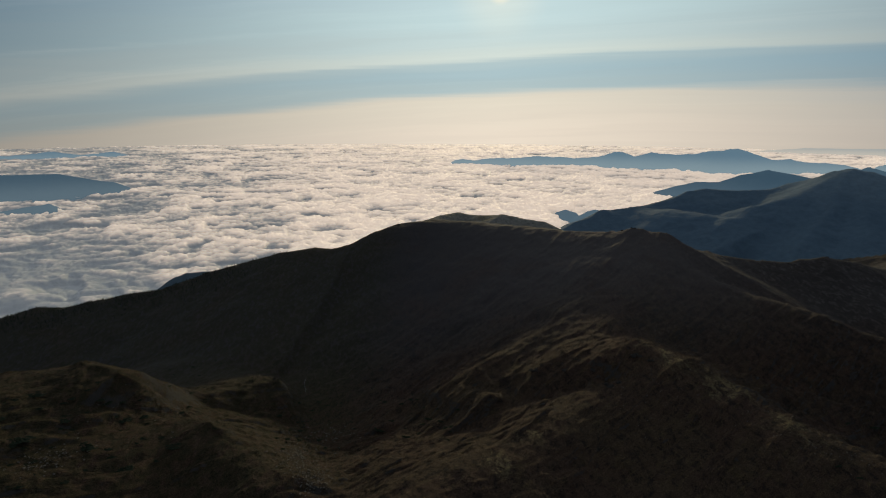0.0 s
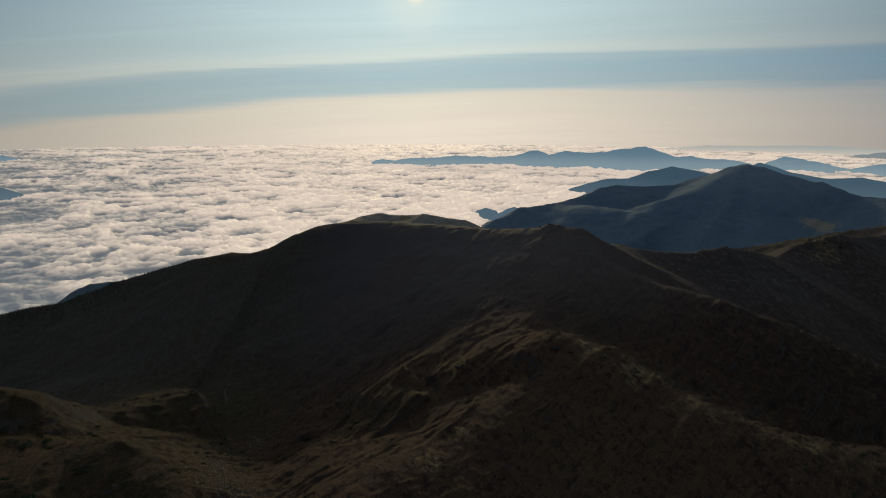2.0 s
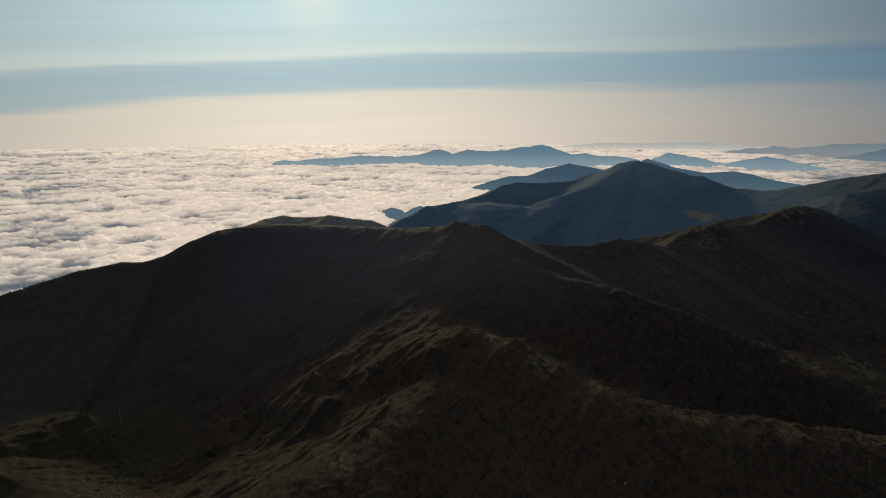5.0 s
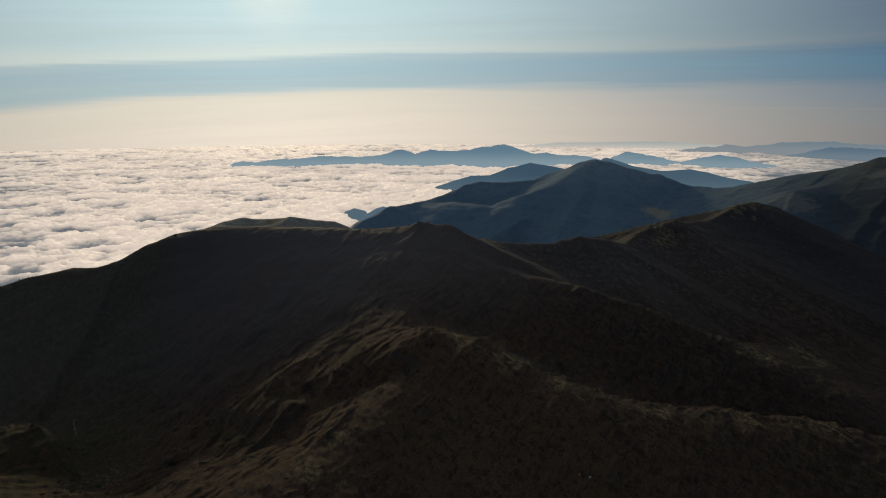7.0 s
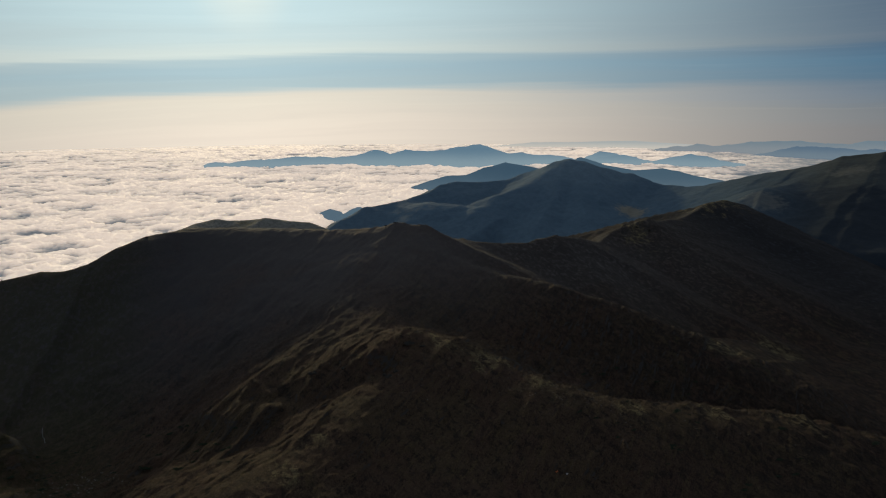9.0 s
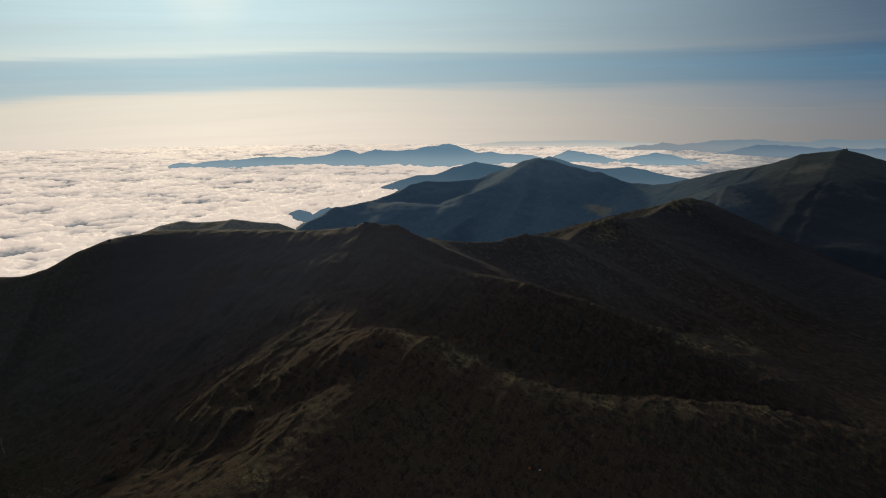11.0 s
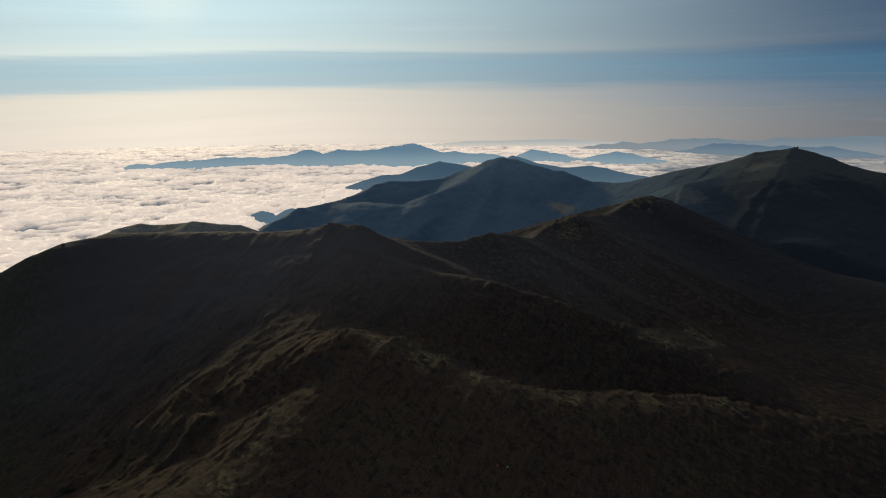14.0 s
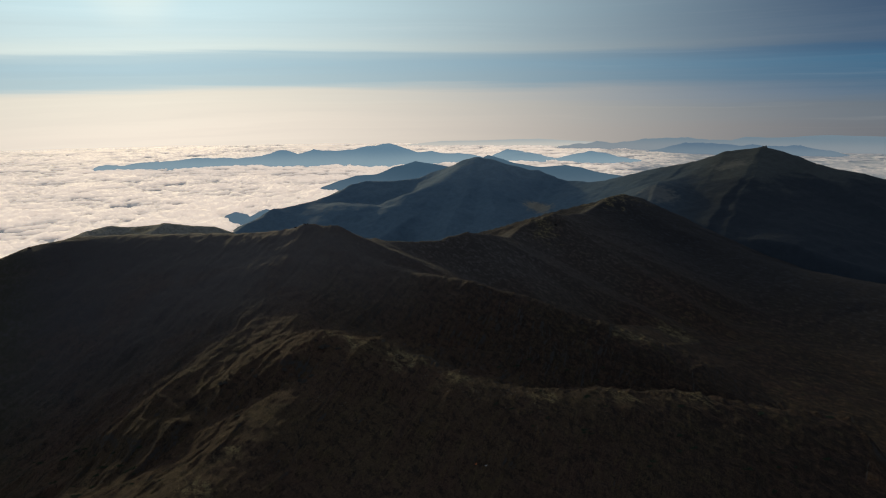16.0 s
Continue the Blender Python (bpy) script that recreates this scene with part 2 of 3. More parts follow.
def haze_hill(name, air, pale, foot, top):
    """Backdrop of far wooded hills, with the haze of many kilometres of air painted in as glow, palest at the foot."""
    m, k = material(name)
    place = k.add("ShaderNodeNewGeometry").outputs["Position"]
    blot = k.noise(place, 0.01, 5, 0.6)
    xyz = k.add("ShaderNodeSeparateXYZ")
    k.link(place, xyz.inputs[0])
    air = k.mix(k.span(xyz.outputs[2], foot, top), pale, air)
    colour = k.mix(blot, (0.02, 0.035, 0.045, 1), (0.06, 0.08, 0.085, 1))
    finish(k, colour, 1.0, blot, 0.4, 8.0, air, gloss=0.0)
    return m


CLOUD_GLOW = (0.505, 0.378, 0.276, 1)  # emission painted in for sunlight scattered through the depth of the cloud


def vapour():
    """The top of a stratus layer: white heads, with the shade of the hollows between them painted in."""
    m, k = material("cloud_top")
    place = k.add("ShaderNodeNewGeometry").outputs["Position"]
    depth = k.add("ShaderNodeAttribute", attribute_name="puff_light").outputs["Fac"]
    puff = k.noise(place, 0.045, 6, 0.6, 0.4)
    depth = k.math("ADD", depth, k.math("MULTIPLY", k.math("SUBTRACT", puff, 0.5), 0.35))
    head_light = k.span(depth, 0.08, 0.7)
    # hollows painted shaded grey with little glow, heads sunlit white
    colour = k.mix(head_light, (0.38, 0.42, 0.45, 1), (0.95, 0.92, 0.89, 1))
    glow = k.mix(head_light, (0.035, 0.034, 0.033, 1), CLOUD_GLOW)
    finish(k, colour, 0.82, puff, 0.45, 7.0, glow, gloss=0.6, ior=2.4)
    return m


TURF = turf()
# blue aerial haze is mixed into these slope colours
SPRUCE = forest("hazy_spruce_slope", (0.082, 0.122, 0.152, 1), (0.092, 0.128, 0.142, 1), 175)
CHAIN = forest("hazy_chain_slope", (0.025, 0.033, 0.043, 1), (0.052, 0.061, 0.064, 1), 225, ((0.090, 0.146, 0.200, 1), (0.132, 0.196, 0.248, 1)))
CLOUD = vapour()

# ---- shaping the land ----
def dice(ix, iy, seed):
    h = (ix * 374761393 + iy * 668265263 + seed * 1442695041) & 0xFFFFFFFF
    h = ((h ^ (h >> 13)) * 1274126177) & 0xFFFFFFFF
    return ((h ^ (h >> 16)) & 0xFFFF) / 65535.0


def value_noise(x, y, seed):
    ix, iy = np.floor(x).astype(np.int64), np.floor(y).astype(np.int64)
    u, v = x - ix, y - iy
    u, v = u * u * u * (u * (u * 6 - 15) + 10), v * v * v * (v * (v * 6 - 15) + 10)
    a, b = dice(ix, iy, seed), dice(ix + 1, iy, seed)
    c, d = dice(ix, iy + 1, seed), dice(ix + 1, iy + 1, seed)
    return (a + (b - a) * u) * (1 - v) + (c + (d - c) * u) * v


def fbm(x, y, size, octaves=5, seed=1, gain=0.5, sharp=False):
    """Layered noise of about -1 to 1; sharp makes crests."""
    total, weight, amount = 0.0, 0.0, 1.0
    for i in range(octaves):
        w = value_noise(x / size + 17.3 * i, y / size - 9.1 * i, seed + i) * 2 - 1
        total, weight = total + amount * ((1 - 2 * np.abs(w)) if sharp else w), weight + amount
        amount, size = amount * gain, size * 0.49
    return total / weight


def domes(x, y, size, seed):
    """Rounded heads of uneven size that crowd each other, of about 0 to 1."""
    x, y = x / size, y / size
    ix, iy = np.floor(x).astype(np.int64), np.floor(y).astype(np.int64)
    best = np.zeros_like(x)
    for i in (-1, 0, 1):
        for j in (-1, 0, 1):
            cx, cy = ix + i, iy + j
            d = (x - cx - dice(cx, cy, seed)) ** 2 + (y - cy - dice(cx, cy, seed + 7)) ** 2
            tall = 0.55 + 0.45 * dice(cx, cy, seed + 13)
            best = np.maximum(best, tall * (1 - d / 0.9))
    return best


def ease(x, a, b):
    t = np.clip((x - a) / (b - a), 0, 1)
    return t * t * (3 - 2 * t)


def at(bearing, dip, reach):
    """A place by its bearing and dip from the hover point and its level distance."""
    a = radians(bearing)
    return (reach * math.sin(a), reach * math.cos(a), EYE + reach * math.tan(radians(dip)))


def ridge(x, y, spots, left, right, crest):
    """The height of a ridge whose crest runs through spots, with a slope for each side and a rounded crest."""
    best = np.full(x.shape, -1e4)
    line = [at(*s) for s in spots]
    for i, ((x0, y0, z0), (x1, y1, z1)) in enumerate(zip(line, line[1:])):
        ux, uy = x1 - x0, y1 - y0
        length = math.hypot(ux, uy)
        along = ((x - x0) * ux + (y - y0) * uy) / length ** 2
        t = np.clip(along, 0, 1)
        beyond = length * (np.maximum(-along, 0) * (1.0 if i == 0 else 0.25) + np.maximum(along - 1, 0) * (1.0 if i == len(line) - 2 else 0.25))
        ox, oy = x - x0 - t * ux, y - y0 - t * uy
        d = np.sqrt(ox * ox + oy * oy) + 1e-6
        turn = (ux * oy - uy * ox) / (length * d)
        slope = (left + right) / 2 + (left - right) / 2 * turn
        z = z0 + t * (z1 - z0) - slope * (np.sqrt(d * d + crest * crest) - crest) - 0.9 * beyond
        best = np.maximum(best, z) + 1.2 * np.log1p(np.exp(-np.minimum(np.abs(best - z) / 1.2, 60)))
    return best


def blend(fields, k):
    top = np.maximum.reduce(fields)
    return top + k * np.log(sum(np.exp(np.clip((f - top) / k, -60, 0)) for f in fields))


SPINE = [  # bearing, dip, distance; left slope, right slope, roundness of the crest
    ([(19.4, -10.6, 1045), (19.0, -13.4, 930), (17.3, -16.2, 840), (16.6, -18.5, 772), (17.2, -19.9, 728), (18.7, -20.8, 682)], 0.5, 0.36, 40),
    ([(18.5, -20.7, 680), (15.5, -25.0, 588), (9.8, -29.5, 505), (5.8, -31.0, 478), (1.0, -32.6, 447), (-4.5, -35.5, 402), (-20, -44, 300)], 0.26, 0.40, 16),
    ([(18.6, -20.8, 676), (15.5, -21.9, 648), (12.8, -22.9, 637), (10.2, -24.1, 630), (8.0, -25.4, 622)], 0.6, 0.2, 6),
    ([(17.0, -17.8, 805), (13.5, -18.6, 790), (10.5, -20.0, 758), (7.5, -22.0, 702), (4.0, -23.8, 662), (0.0, -25.5, 642)], 0.17, 0.7, 10),
    ([(18.8, -20.7, 676), (22.7, -21.5, 652), (27.7, -23.3, 617), (32.0, -24.8, 588), (39.4, -26.1, 575), (47.0, -25.4, 602), (56.0, -24.6, 642), (68.0, -24.0, 685)], 0.55, 0.24, 20),
    ([(19.5, -21.1, 668), (21.0, -25.8, 590), (22.0, -30.5, 503), (27.0, -37.5, 400), (40.0, -53.0, 240)], 0.26, 0.4, 50),
]
LEFT_HILL = [
    ([(-75, -27, 430), (-48, -22.0, 560), (-38.0, -19.9, 645), (-33.3, -20.2, 640), (-30.5, -21.6, 610)], 0.75, 0.34, 18),
    ([(-62, -30.0, 430), (-40.0, -27.0, 515), (-27.0, -26.6, 540), (-24.0, -27.0, 525), (-20.0, -29.6, 480), (-17.0, -33.0, 425), (-18, -42, 330)], 0.75, 0.33, 16),
    ([(-25.2, -24.7, 690), (-20.0, -24.1, 735), (-16.6, -24.0, 750)], 0.35, 0.5, 8),
    ([(5.0, -26.0, 600), (2.4, -26.0, 630), (-0.5, -25.6, 655)], 0.5, 0.75, 5),
]
MAIN_RIDGE = [
    ([(-52, -17.5, 1500), (-45, -16.3, 1490), (-37.7, -15.5, 1450), (-35.4, -15.1, 1430), (-33.5, -15.45, 1415), (-31.8, -15.2, 1400), (-25.9, -14.9, 1350), (-22.1, -13.9, 1325),
      (-18.9, -13.3, 1300), (-15.3, -12.55, 1270), (-12.4, -12.25, 1250), (-10.5, -12.4, 1235), (-8.4, -12.05, 1220)], 0.55, 0.28, 10),
    ([(-8.4, -12.05, 1220), (-6.2, -10.95, 1225), (-4.3, -10.28, 1230), (-1.0, -9.86, 1250), (2.5, -9.98, 1220), (6.3, -10.3, 1170), (9.5, -10.42, 1130), (12.2, -10.58, 1095),
      (15.8, -10.45, 1065), (18.0, -10.2, 1050), (20.3, -10.36, 1055), (21.7, -11.15, 1100), (24.1, -11.65, 1160)], 0.5, 0.36, 26),
    ([(24.1, -11.65, 1160), (27.8, -12.05, 1200), (30.6, -12.0, 1225), (31.6, -11.6, 1240), (33.1, -11.15, 1252), (35.4, -11.3, 1280), (37.1, -11.55, 1330),
      (38.4, -10.45, 1420), (39.8, -9.75, 1455), (41.0, -9.25, 1480), (42.6, -9.3, 1540), (44.2, -8.95, 1620), (45.4, -8.3, 1690), (46.5, -7.5, 1750), (47.6, -7.33, 1790), (49.0, -7.65, 1860), (50.0, -8.4, 1900)], 0.6, 0.27, 7),
    ([(17.0, -10.5, 1050), (17.7, -10.12, 1048), (18.4, -10.12, 1048), (19.0, -10.45, 1050)], 0.5, 0.6, 3),
    ([(19.5, -10.5, 1050), (20.1, -10.28, 1050), (20.7, -10.34, 1052), (21.2, -10.85, 1056)], 0.6, 0.6, 3),
    ([(41.1, -9.35, 1478), (40.9, -11.3, 1400), (40.2, -13.5, 1330)], 0.34, 0.34, 10),
    ([(47.5, -7.4, 1788), (46.7, -9.0, 1705), (45.6, -11.2, 1600)], 0.34, 0.34, 26),
    ([(47.6, -7.45, 1785), (50.0, -8.9, 1740), (54.0, -10.8, 1640), (60.0, -12.6, 1480), (72.0, -13.5, 1380), (85.0, -13.5, 1400)], 0.3, 0.3, 60),
    ([(-1.0, -9.85, 1420), (0.0, -9.36, 1470), (1.5, -9.13, 1500), (3.0, -9.38, 1490), (5.7, -9.22, 1450), (7.4, -9.56, 1430), (9.5, -9.78, 1415), (10.9, -10.3, 1400)], 0.4, 0.27, 8),
    ([(18.5, -11.2, 1030), (22.0, -13.2, 965), (27.0, -14.6, 920), (33.0, -15.8, 880), (39.5, -17.3, 870), (46.0, -19.2, 860), (53.0, -21.9, 850), (62.0, -24.2, 835)], 0.45, 0.36, 8),
    ([(46.0, -19.4, 862), (50.0, -20.7, 838), (54.0, -22.2, 812), (60.0, -24.8, 780)], 0.3, 0.3, 14),
    ([(-2.0, -10.2, 1230), (-4.0, -14.0, 1090), (-7.0, -19.5, 940)], 0.36, 0.36, 14),
    ([(6.5, -10.6, 1160), (3.5, -14.8, 1000), (1.0, -20.5, 850)], 0.36, 0.36, 14),
]


SCARS = [(16.4, -23.8, 618, 15, 11), (13.6, -24.6, 606, 16, 8), (10.6, -25.3, 600, 14, 5), (-1.0, -28.2, 640, 28, 13)]  # bearing, dip, distance, width and depth of bitten-out hollows


def massif(x, y):
    """The near mountain: valley floors, ridges, gullied flanks and small relief."""
    r = np.hypot(x, y)
    x, y = x + fbm(x, y, 70, 3, 141) * 6, y + fbm(x, y, 70, 3, 151) * 6
    floor = 68 + np.where(x > 0, -0.03, 0.05) * np.clip(x, -700, 700) + fbm(x, y, 260, 4, 11) * 9
    floor = floor - 260 * ease(r, 1450, 2100) - 170 * ease(-x, 250, 650) * ease(r, 950, 1300)
    fields = [ridge(x, y, *spec) for spec in SPINE + LEFT_HILL + MAIN_RIDGE]
    z = blend([floor] + fields, 5.0)
    for bearing, dip, reach, wide, deep in SCARS:
        cx, cy, cz = at(bearing, dip, reach)
        z = z - deep * np.exp(-((x - cx) ** 2 + (y - cy) ** 2) / wide ** 2)
    return z


def relief(x, y, z, steep):
    r = np.hypot(x, y)
    bend = fbm(x, y, 90, 4, 41) * 15
    u, v = 0.62 * x - 0.78 * y + bend, 0.78 * x + 0.62 * y
    ribs = 0.6 * fbm(u, v * 0.15, 26, 3, 23, 0.55, sharp=True) + 0.55 * fbm(u + 9, v * 0.17, 13, 3, 29, 0.6, sharp=True)
    rough = np.maximum(ease(steep, 0.12, 0.42), np.exp(-((x - 125) ** 2 + (y - 690) ** 2) / 115 ** 2) * 0.75)
    crag = np.exp(-((x - 925) ** 2 + (y - 1095) ** 2) / 55 ** 2)
    calm = 1 - 0.85 * ease(r, 800, 980)
    z = z + ribs * rough * 5.4 * calm + fbm(u, v * 0.35, 11, 3, 27, 0.6, sharp=True) * rough * 1.8 * calm + fbm(x, y, 130, 4, 5) * 3.6 * ease(r, 200, 500)
    return z + crag * fbm(x, y, 34, 4, 67, 0.6, sharp=True) * 11 + fbm(x, y, 24, 5, 31, 0.55) * (1.7 + 1.0 * rough) * (0.5 + 0.5 * calm) + fbm(x, y, 6, 3, 61) * (0.25 + 0.4 * calm) + fbm(u, v * 0.5, 15, 4, 65, 0.6, sharp=True) * (1 - calm) * (0.5 + 1.6 * ease(x, 0, 120) * (1 - ease(x, 330, 420)) * (1 - ease(r, 1130, 1300)))


SURVEY = {}


def height_on(name, x, y):
    """The height of a laid sheet below a place."""
    a, r, z = SURVEY[name]
    b, d = math.atan2(x, y), math.hypot(x, y)
    j, i = min(max(int(np.searchsorted(a, b)) - 1, 0), len(a) - 2), min(max(int(np.searchsorted(r, d)) - 1, 0), len(r) - 2)
    u, v = (b - a[j]) / (a[j + 1] - a[j]), (d - r[i]) / (r[i + 1] - r[i])
    return float((z[i, j] * (1 - u) + z[i, j + 1] * u) * (1 - v) + (z[i + 1, j] * (1 - u) + z[i + 1, j + 1] * u) * v)


def seen_on(name, bearing, dip):
    """Where the line of sight from the hover point with that bearing and dip first meets a laid sheet."""
    a = radians(bearing)
    r = 200.0
    while r < 3200:
        x, y = r * math.sin(a), r * math.cos(a)
        z = height_on(name, x, y)
        if EYE + r * math.tan(radians(dip)) <= z:
            break
        r += 1.0
    return Vector((x, y, z))


def sheet(name, mat, bearings, reaches, shape, soft=True):
    """A mesh laid out in rings round the hover point, fine near by and coarse far off."""
    a, r = np.meshgrid(np.radians(bearings), reaches)
    x, y = r * np.sin(a), r * np.cos(a)
    z = shape(x, y)
    rows, cols = x.shape
    i = (np.arange(rows - 1)[:, None] * cols + np.arange(cols - 1)[None, :]).ravel()
    quads = np.stack([i, i + cols, i + cols + 1, i + 1], 1)
    SURVEY[name] = (np.radians(bearings), reaches, z)
    return plain_mesh(name, mat, np.stack([x.ravel(), y.ravel(), z.ravel()], 1), quads, soft)


def plain_mesh(name, mat, points, faces, soft=True):
    mesh = bpy.data.meshes.new(name)
    per = faces.shape[1]
    mesh.vertices.add(len(points))
    mesh.vertices.foreach_set("co", np.ascontiguousarray(points, dtype=np.float32).ravel())
    mesh.loops.add(faces.size)
    mesh.loops.foreach_set("vertex_index", np.ascontiguousarray(faces, dtype=np.int32).ravel())
    mesh.polygons.add(len(faces))
    mesh.polygons.foreach_set("loop_start", np.arange(0, faces.size, per, dtype=np.int32))
    mesh.polygons.foreach_set("use_smooth", np.full(len(faces), soft))
    mesh.update(calc_edges=True)
    mesh.materials.append(mat)
    return new(name, mesh)


def rings(first, last, step):
    return first * np.exp(np.arange(0, math.log(last / first) + step, step))


def spread(*pieces):
    """Bearings in stretches of (start, end, step)."""
    return np.concatenate([np.arange(a, b, s) for a, b, s in pieces] + [[pieces[-1][1]]])


def land(x, y):
    z = massif(x, y)
    dr = np.gradient(z, axis=0) / np.maximum(np.gradient(np.hypot(x, y), axis=0), 1e-3)
    across = np.hypot(np.gradient(x, axis=1), np.gradient(y, axis=1))
    da = np.gradient(z, axis=1) / np.maximum(across, 1e-3)
    return relief(x, y, z, np.hypot(dr, da))


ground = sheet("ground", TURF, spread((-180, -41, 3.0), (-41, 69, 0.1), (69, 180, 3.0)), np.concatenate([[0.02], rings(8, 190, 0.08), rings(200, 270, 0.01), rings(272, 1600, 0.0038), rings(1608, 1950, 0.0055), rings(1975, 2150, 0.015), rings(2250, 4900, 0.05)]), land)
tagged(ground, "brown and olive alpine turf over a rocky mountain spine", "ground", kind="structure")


def hill(name, mat, spots, left, right, crest, depth, step, reach_step, label, rough=6.0, group="", extra=()):
    """A hill or range of hills of its own, its foot sunk below the cloud."""
    every = [s for e in extra for s in e[0]] + spots
    lo, hi = min(s[0] for s in every), max(s[0] for s in every)
    near, far = min(s[2] for s in spots), max(s[2] for s in spots)
    wide = 7.0 if extra else math.degrees(depth / near)

    def shape(x, y):
        x, y = x + fbm(x, y, 150, 4, 161) * 13, y + fbm(x, y, 150, 4, 171) * 30
        z = blend([ridge(x, y, spots, left, right, crest)] + [ridge(x, y, *e) for e in extra], 6.0)
        big = fbm(x, y, 240, 5, 71, 0.55, sharp=True) * rough
        return z + big * ease(EYE - z, 150, 420) * 1.6 + fbm(x, y, 60, 5, 77, 0.6) * rough * 0.45
    ob = sheet(name, mat, np.arange(lo - wide, hi + wide, step), np.arange(near - depth, far + min(depth, 450), reach_step), shape)
    return tagged(ob, label, "mountain", kind="structure")


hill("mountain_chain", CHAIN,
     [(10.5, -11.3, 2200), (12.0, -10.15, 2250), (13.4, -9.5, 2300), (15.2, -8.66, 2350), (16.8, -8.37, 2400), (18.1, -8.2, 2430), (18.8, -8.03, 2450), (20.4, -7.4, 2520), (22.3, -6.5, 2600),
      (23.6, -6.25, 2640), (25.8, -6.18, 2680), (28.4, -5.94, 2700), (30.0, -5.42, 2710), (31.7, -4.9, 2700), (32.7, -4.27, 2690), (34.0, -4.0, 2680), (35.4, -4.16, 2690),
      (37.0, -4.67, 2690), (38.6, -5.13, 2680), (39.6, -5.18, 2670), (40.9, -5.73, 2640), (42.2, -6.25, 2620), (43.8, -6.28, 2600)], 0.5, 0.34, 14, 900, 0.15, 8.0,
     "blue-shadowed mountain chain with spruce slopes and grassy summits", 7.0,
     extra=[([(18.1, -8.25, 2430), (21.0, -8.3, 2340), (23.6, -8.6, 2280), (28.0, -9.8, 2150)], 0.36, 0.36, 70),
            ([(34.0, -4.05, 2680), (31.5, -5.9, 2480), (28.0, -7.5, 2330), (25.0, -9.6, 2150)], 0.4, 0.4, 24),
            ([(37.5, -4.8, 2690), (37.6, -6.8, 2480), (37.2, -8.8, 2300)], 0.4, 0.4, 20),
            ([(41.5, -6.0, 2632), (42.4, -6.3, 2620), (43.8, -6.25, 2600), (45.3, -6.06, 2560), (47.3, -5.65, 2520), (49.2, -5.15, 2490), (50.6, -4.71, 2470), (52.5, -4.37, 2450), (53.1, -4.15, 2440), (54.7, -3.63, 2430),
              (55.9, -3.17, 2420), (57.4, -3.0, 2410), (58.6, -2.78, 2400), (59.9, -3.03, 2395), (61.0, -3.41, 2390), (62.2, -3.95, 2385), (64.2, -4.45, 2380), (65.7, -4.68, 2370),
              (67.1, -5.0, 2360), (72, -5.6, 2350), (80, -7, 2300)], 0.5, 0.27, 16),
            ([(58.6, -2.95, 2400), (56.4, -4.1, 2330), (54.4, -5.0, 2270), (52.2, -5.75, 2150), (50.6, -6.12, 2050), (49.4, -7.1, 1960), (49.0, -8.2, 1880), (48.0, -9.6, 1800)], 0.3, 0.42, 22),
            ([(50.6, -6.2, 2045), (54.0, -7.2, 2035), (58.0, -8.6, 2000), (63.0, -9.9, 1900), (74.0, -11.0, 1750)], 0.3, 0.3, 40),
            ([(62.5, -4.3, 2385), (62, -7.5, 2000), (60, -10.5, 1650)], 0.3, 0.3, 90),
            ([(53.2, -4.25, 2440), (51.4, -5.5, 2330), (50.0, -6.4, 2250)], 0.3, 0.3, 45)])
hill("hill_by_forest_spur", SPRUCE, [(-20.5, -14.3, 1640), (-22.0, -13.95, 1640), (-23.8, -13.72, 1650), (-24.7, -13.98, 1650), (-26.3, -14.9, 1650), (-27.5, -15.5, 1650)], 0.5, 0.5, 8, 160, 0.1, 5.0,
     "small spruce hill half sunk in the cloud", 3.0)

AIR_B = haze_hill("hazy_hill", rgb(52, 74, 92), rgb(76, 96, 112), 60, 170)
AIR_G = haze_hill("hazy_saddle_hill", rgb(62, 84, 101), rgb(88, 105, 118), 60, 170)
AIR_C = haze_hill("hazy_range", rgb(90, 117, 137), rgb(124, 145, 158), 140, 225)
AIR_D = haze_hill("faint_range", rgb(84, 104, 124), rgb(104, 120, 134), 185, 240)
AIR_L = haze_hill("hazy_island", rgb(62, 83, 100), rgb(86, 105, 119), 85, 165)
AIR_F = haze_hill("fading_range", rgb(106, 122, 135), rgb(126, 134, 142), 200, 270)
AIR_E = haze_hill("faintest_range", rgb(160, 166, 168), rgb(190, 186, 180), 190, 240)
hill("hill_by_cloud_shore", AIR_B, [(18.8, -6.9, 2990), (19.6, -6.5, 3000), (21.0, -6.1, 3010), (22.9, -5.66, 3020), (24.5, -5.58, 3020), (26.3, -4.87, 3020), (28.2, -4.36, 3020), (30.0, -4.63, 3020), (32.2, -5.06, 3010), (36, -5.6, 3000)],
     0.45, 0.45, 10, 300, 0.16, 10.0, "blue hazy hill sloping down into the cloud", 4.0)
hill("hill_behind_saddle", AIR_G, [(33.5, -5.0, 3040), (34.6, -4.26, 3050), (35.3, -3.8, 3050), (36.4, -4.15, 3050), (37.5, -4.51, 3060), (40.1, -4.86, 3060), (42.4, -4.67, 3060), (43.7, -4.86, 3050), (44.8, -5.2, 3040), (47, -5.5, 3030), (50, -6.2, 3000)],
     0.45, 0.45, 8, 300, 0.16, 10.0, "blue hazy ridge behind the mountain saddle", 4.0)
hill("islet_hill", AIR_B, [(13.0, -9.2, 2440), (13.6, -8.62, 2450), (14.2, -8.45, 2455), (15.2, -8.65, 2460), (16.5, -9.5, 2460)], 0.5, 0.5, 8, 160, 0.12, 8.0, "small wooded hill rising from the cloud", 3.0)
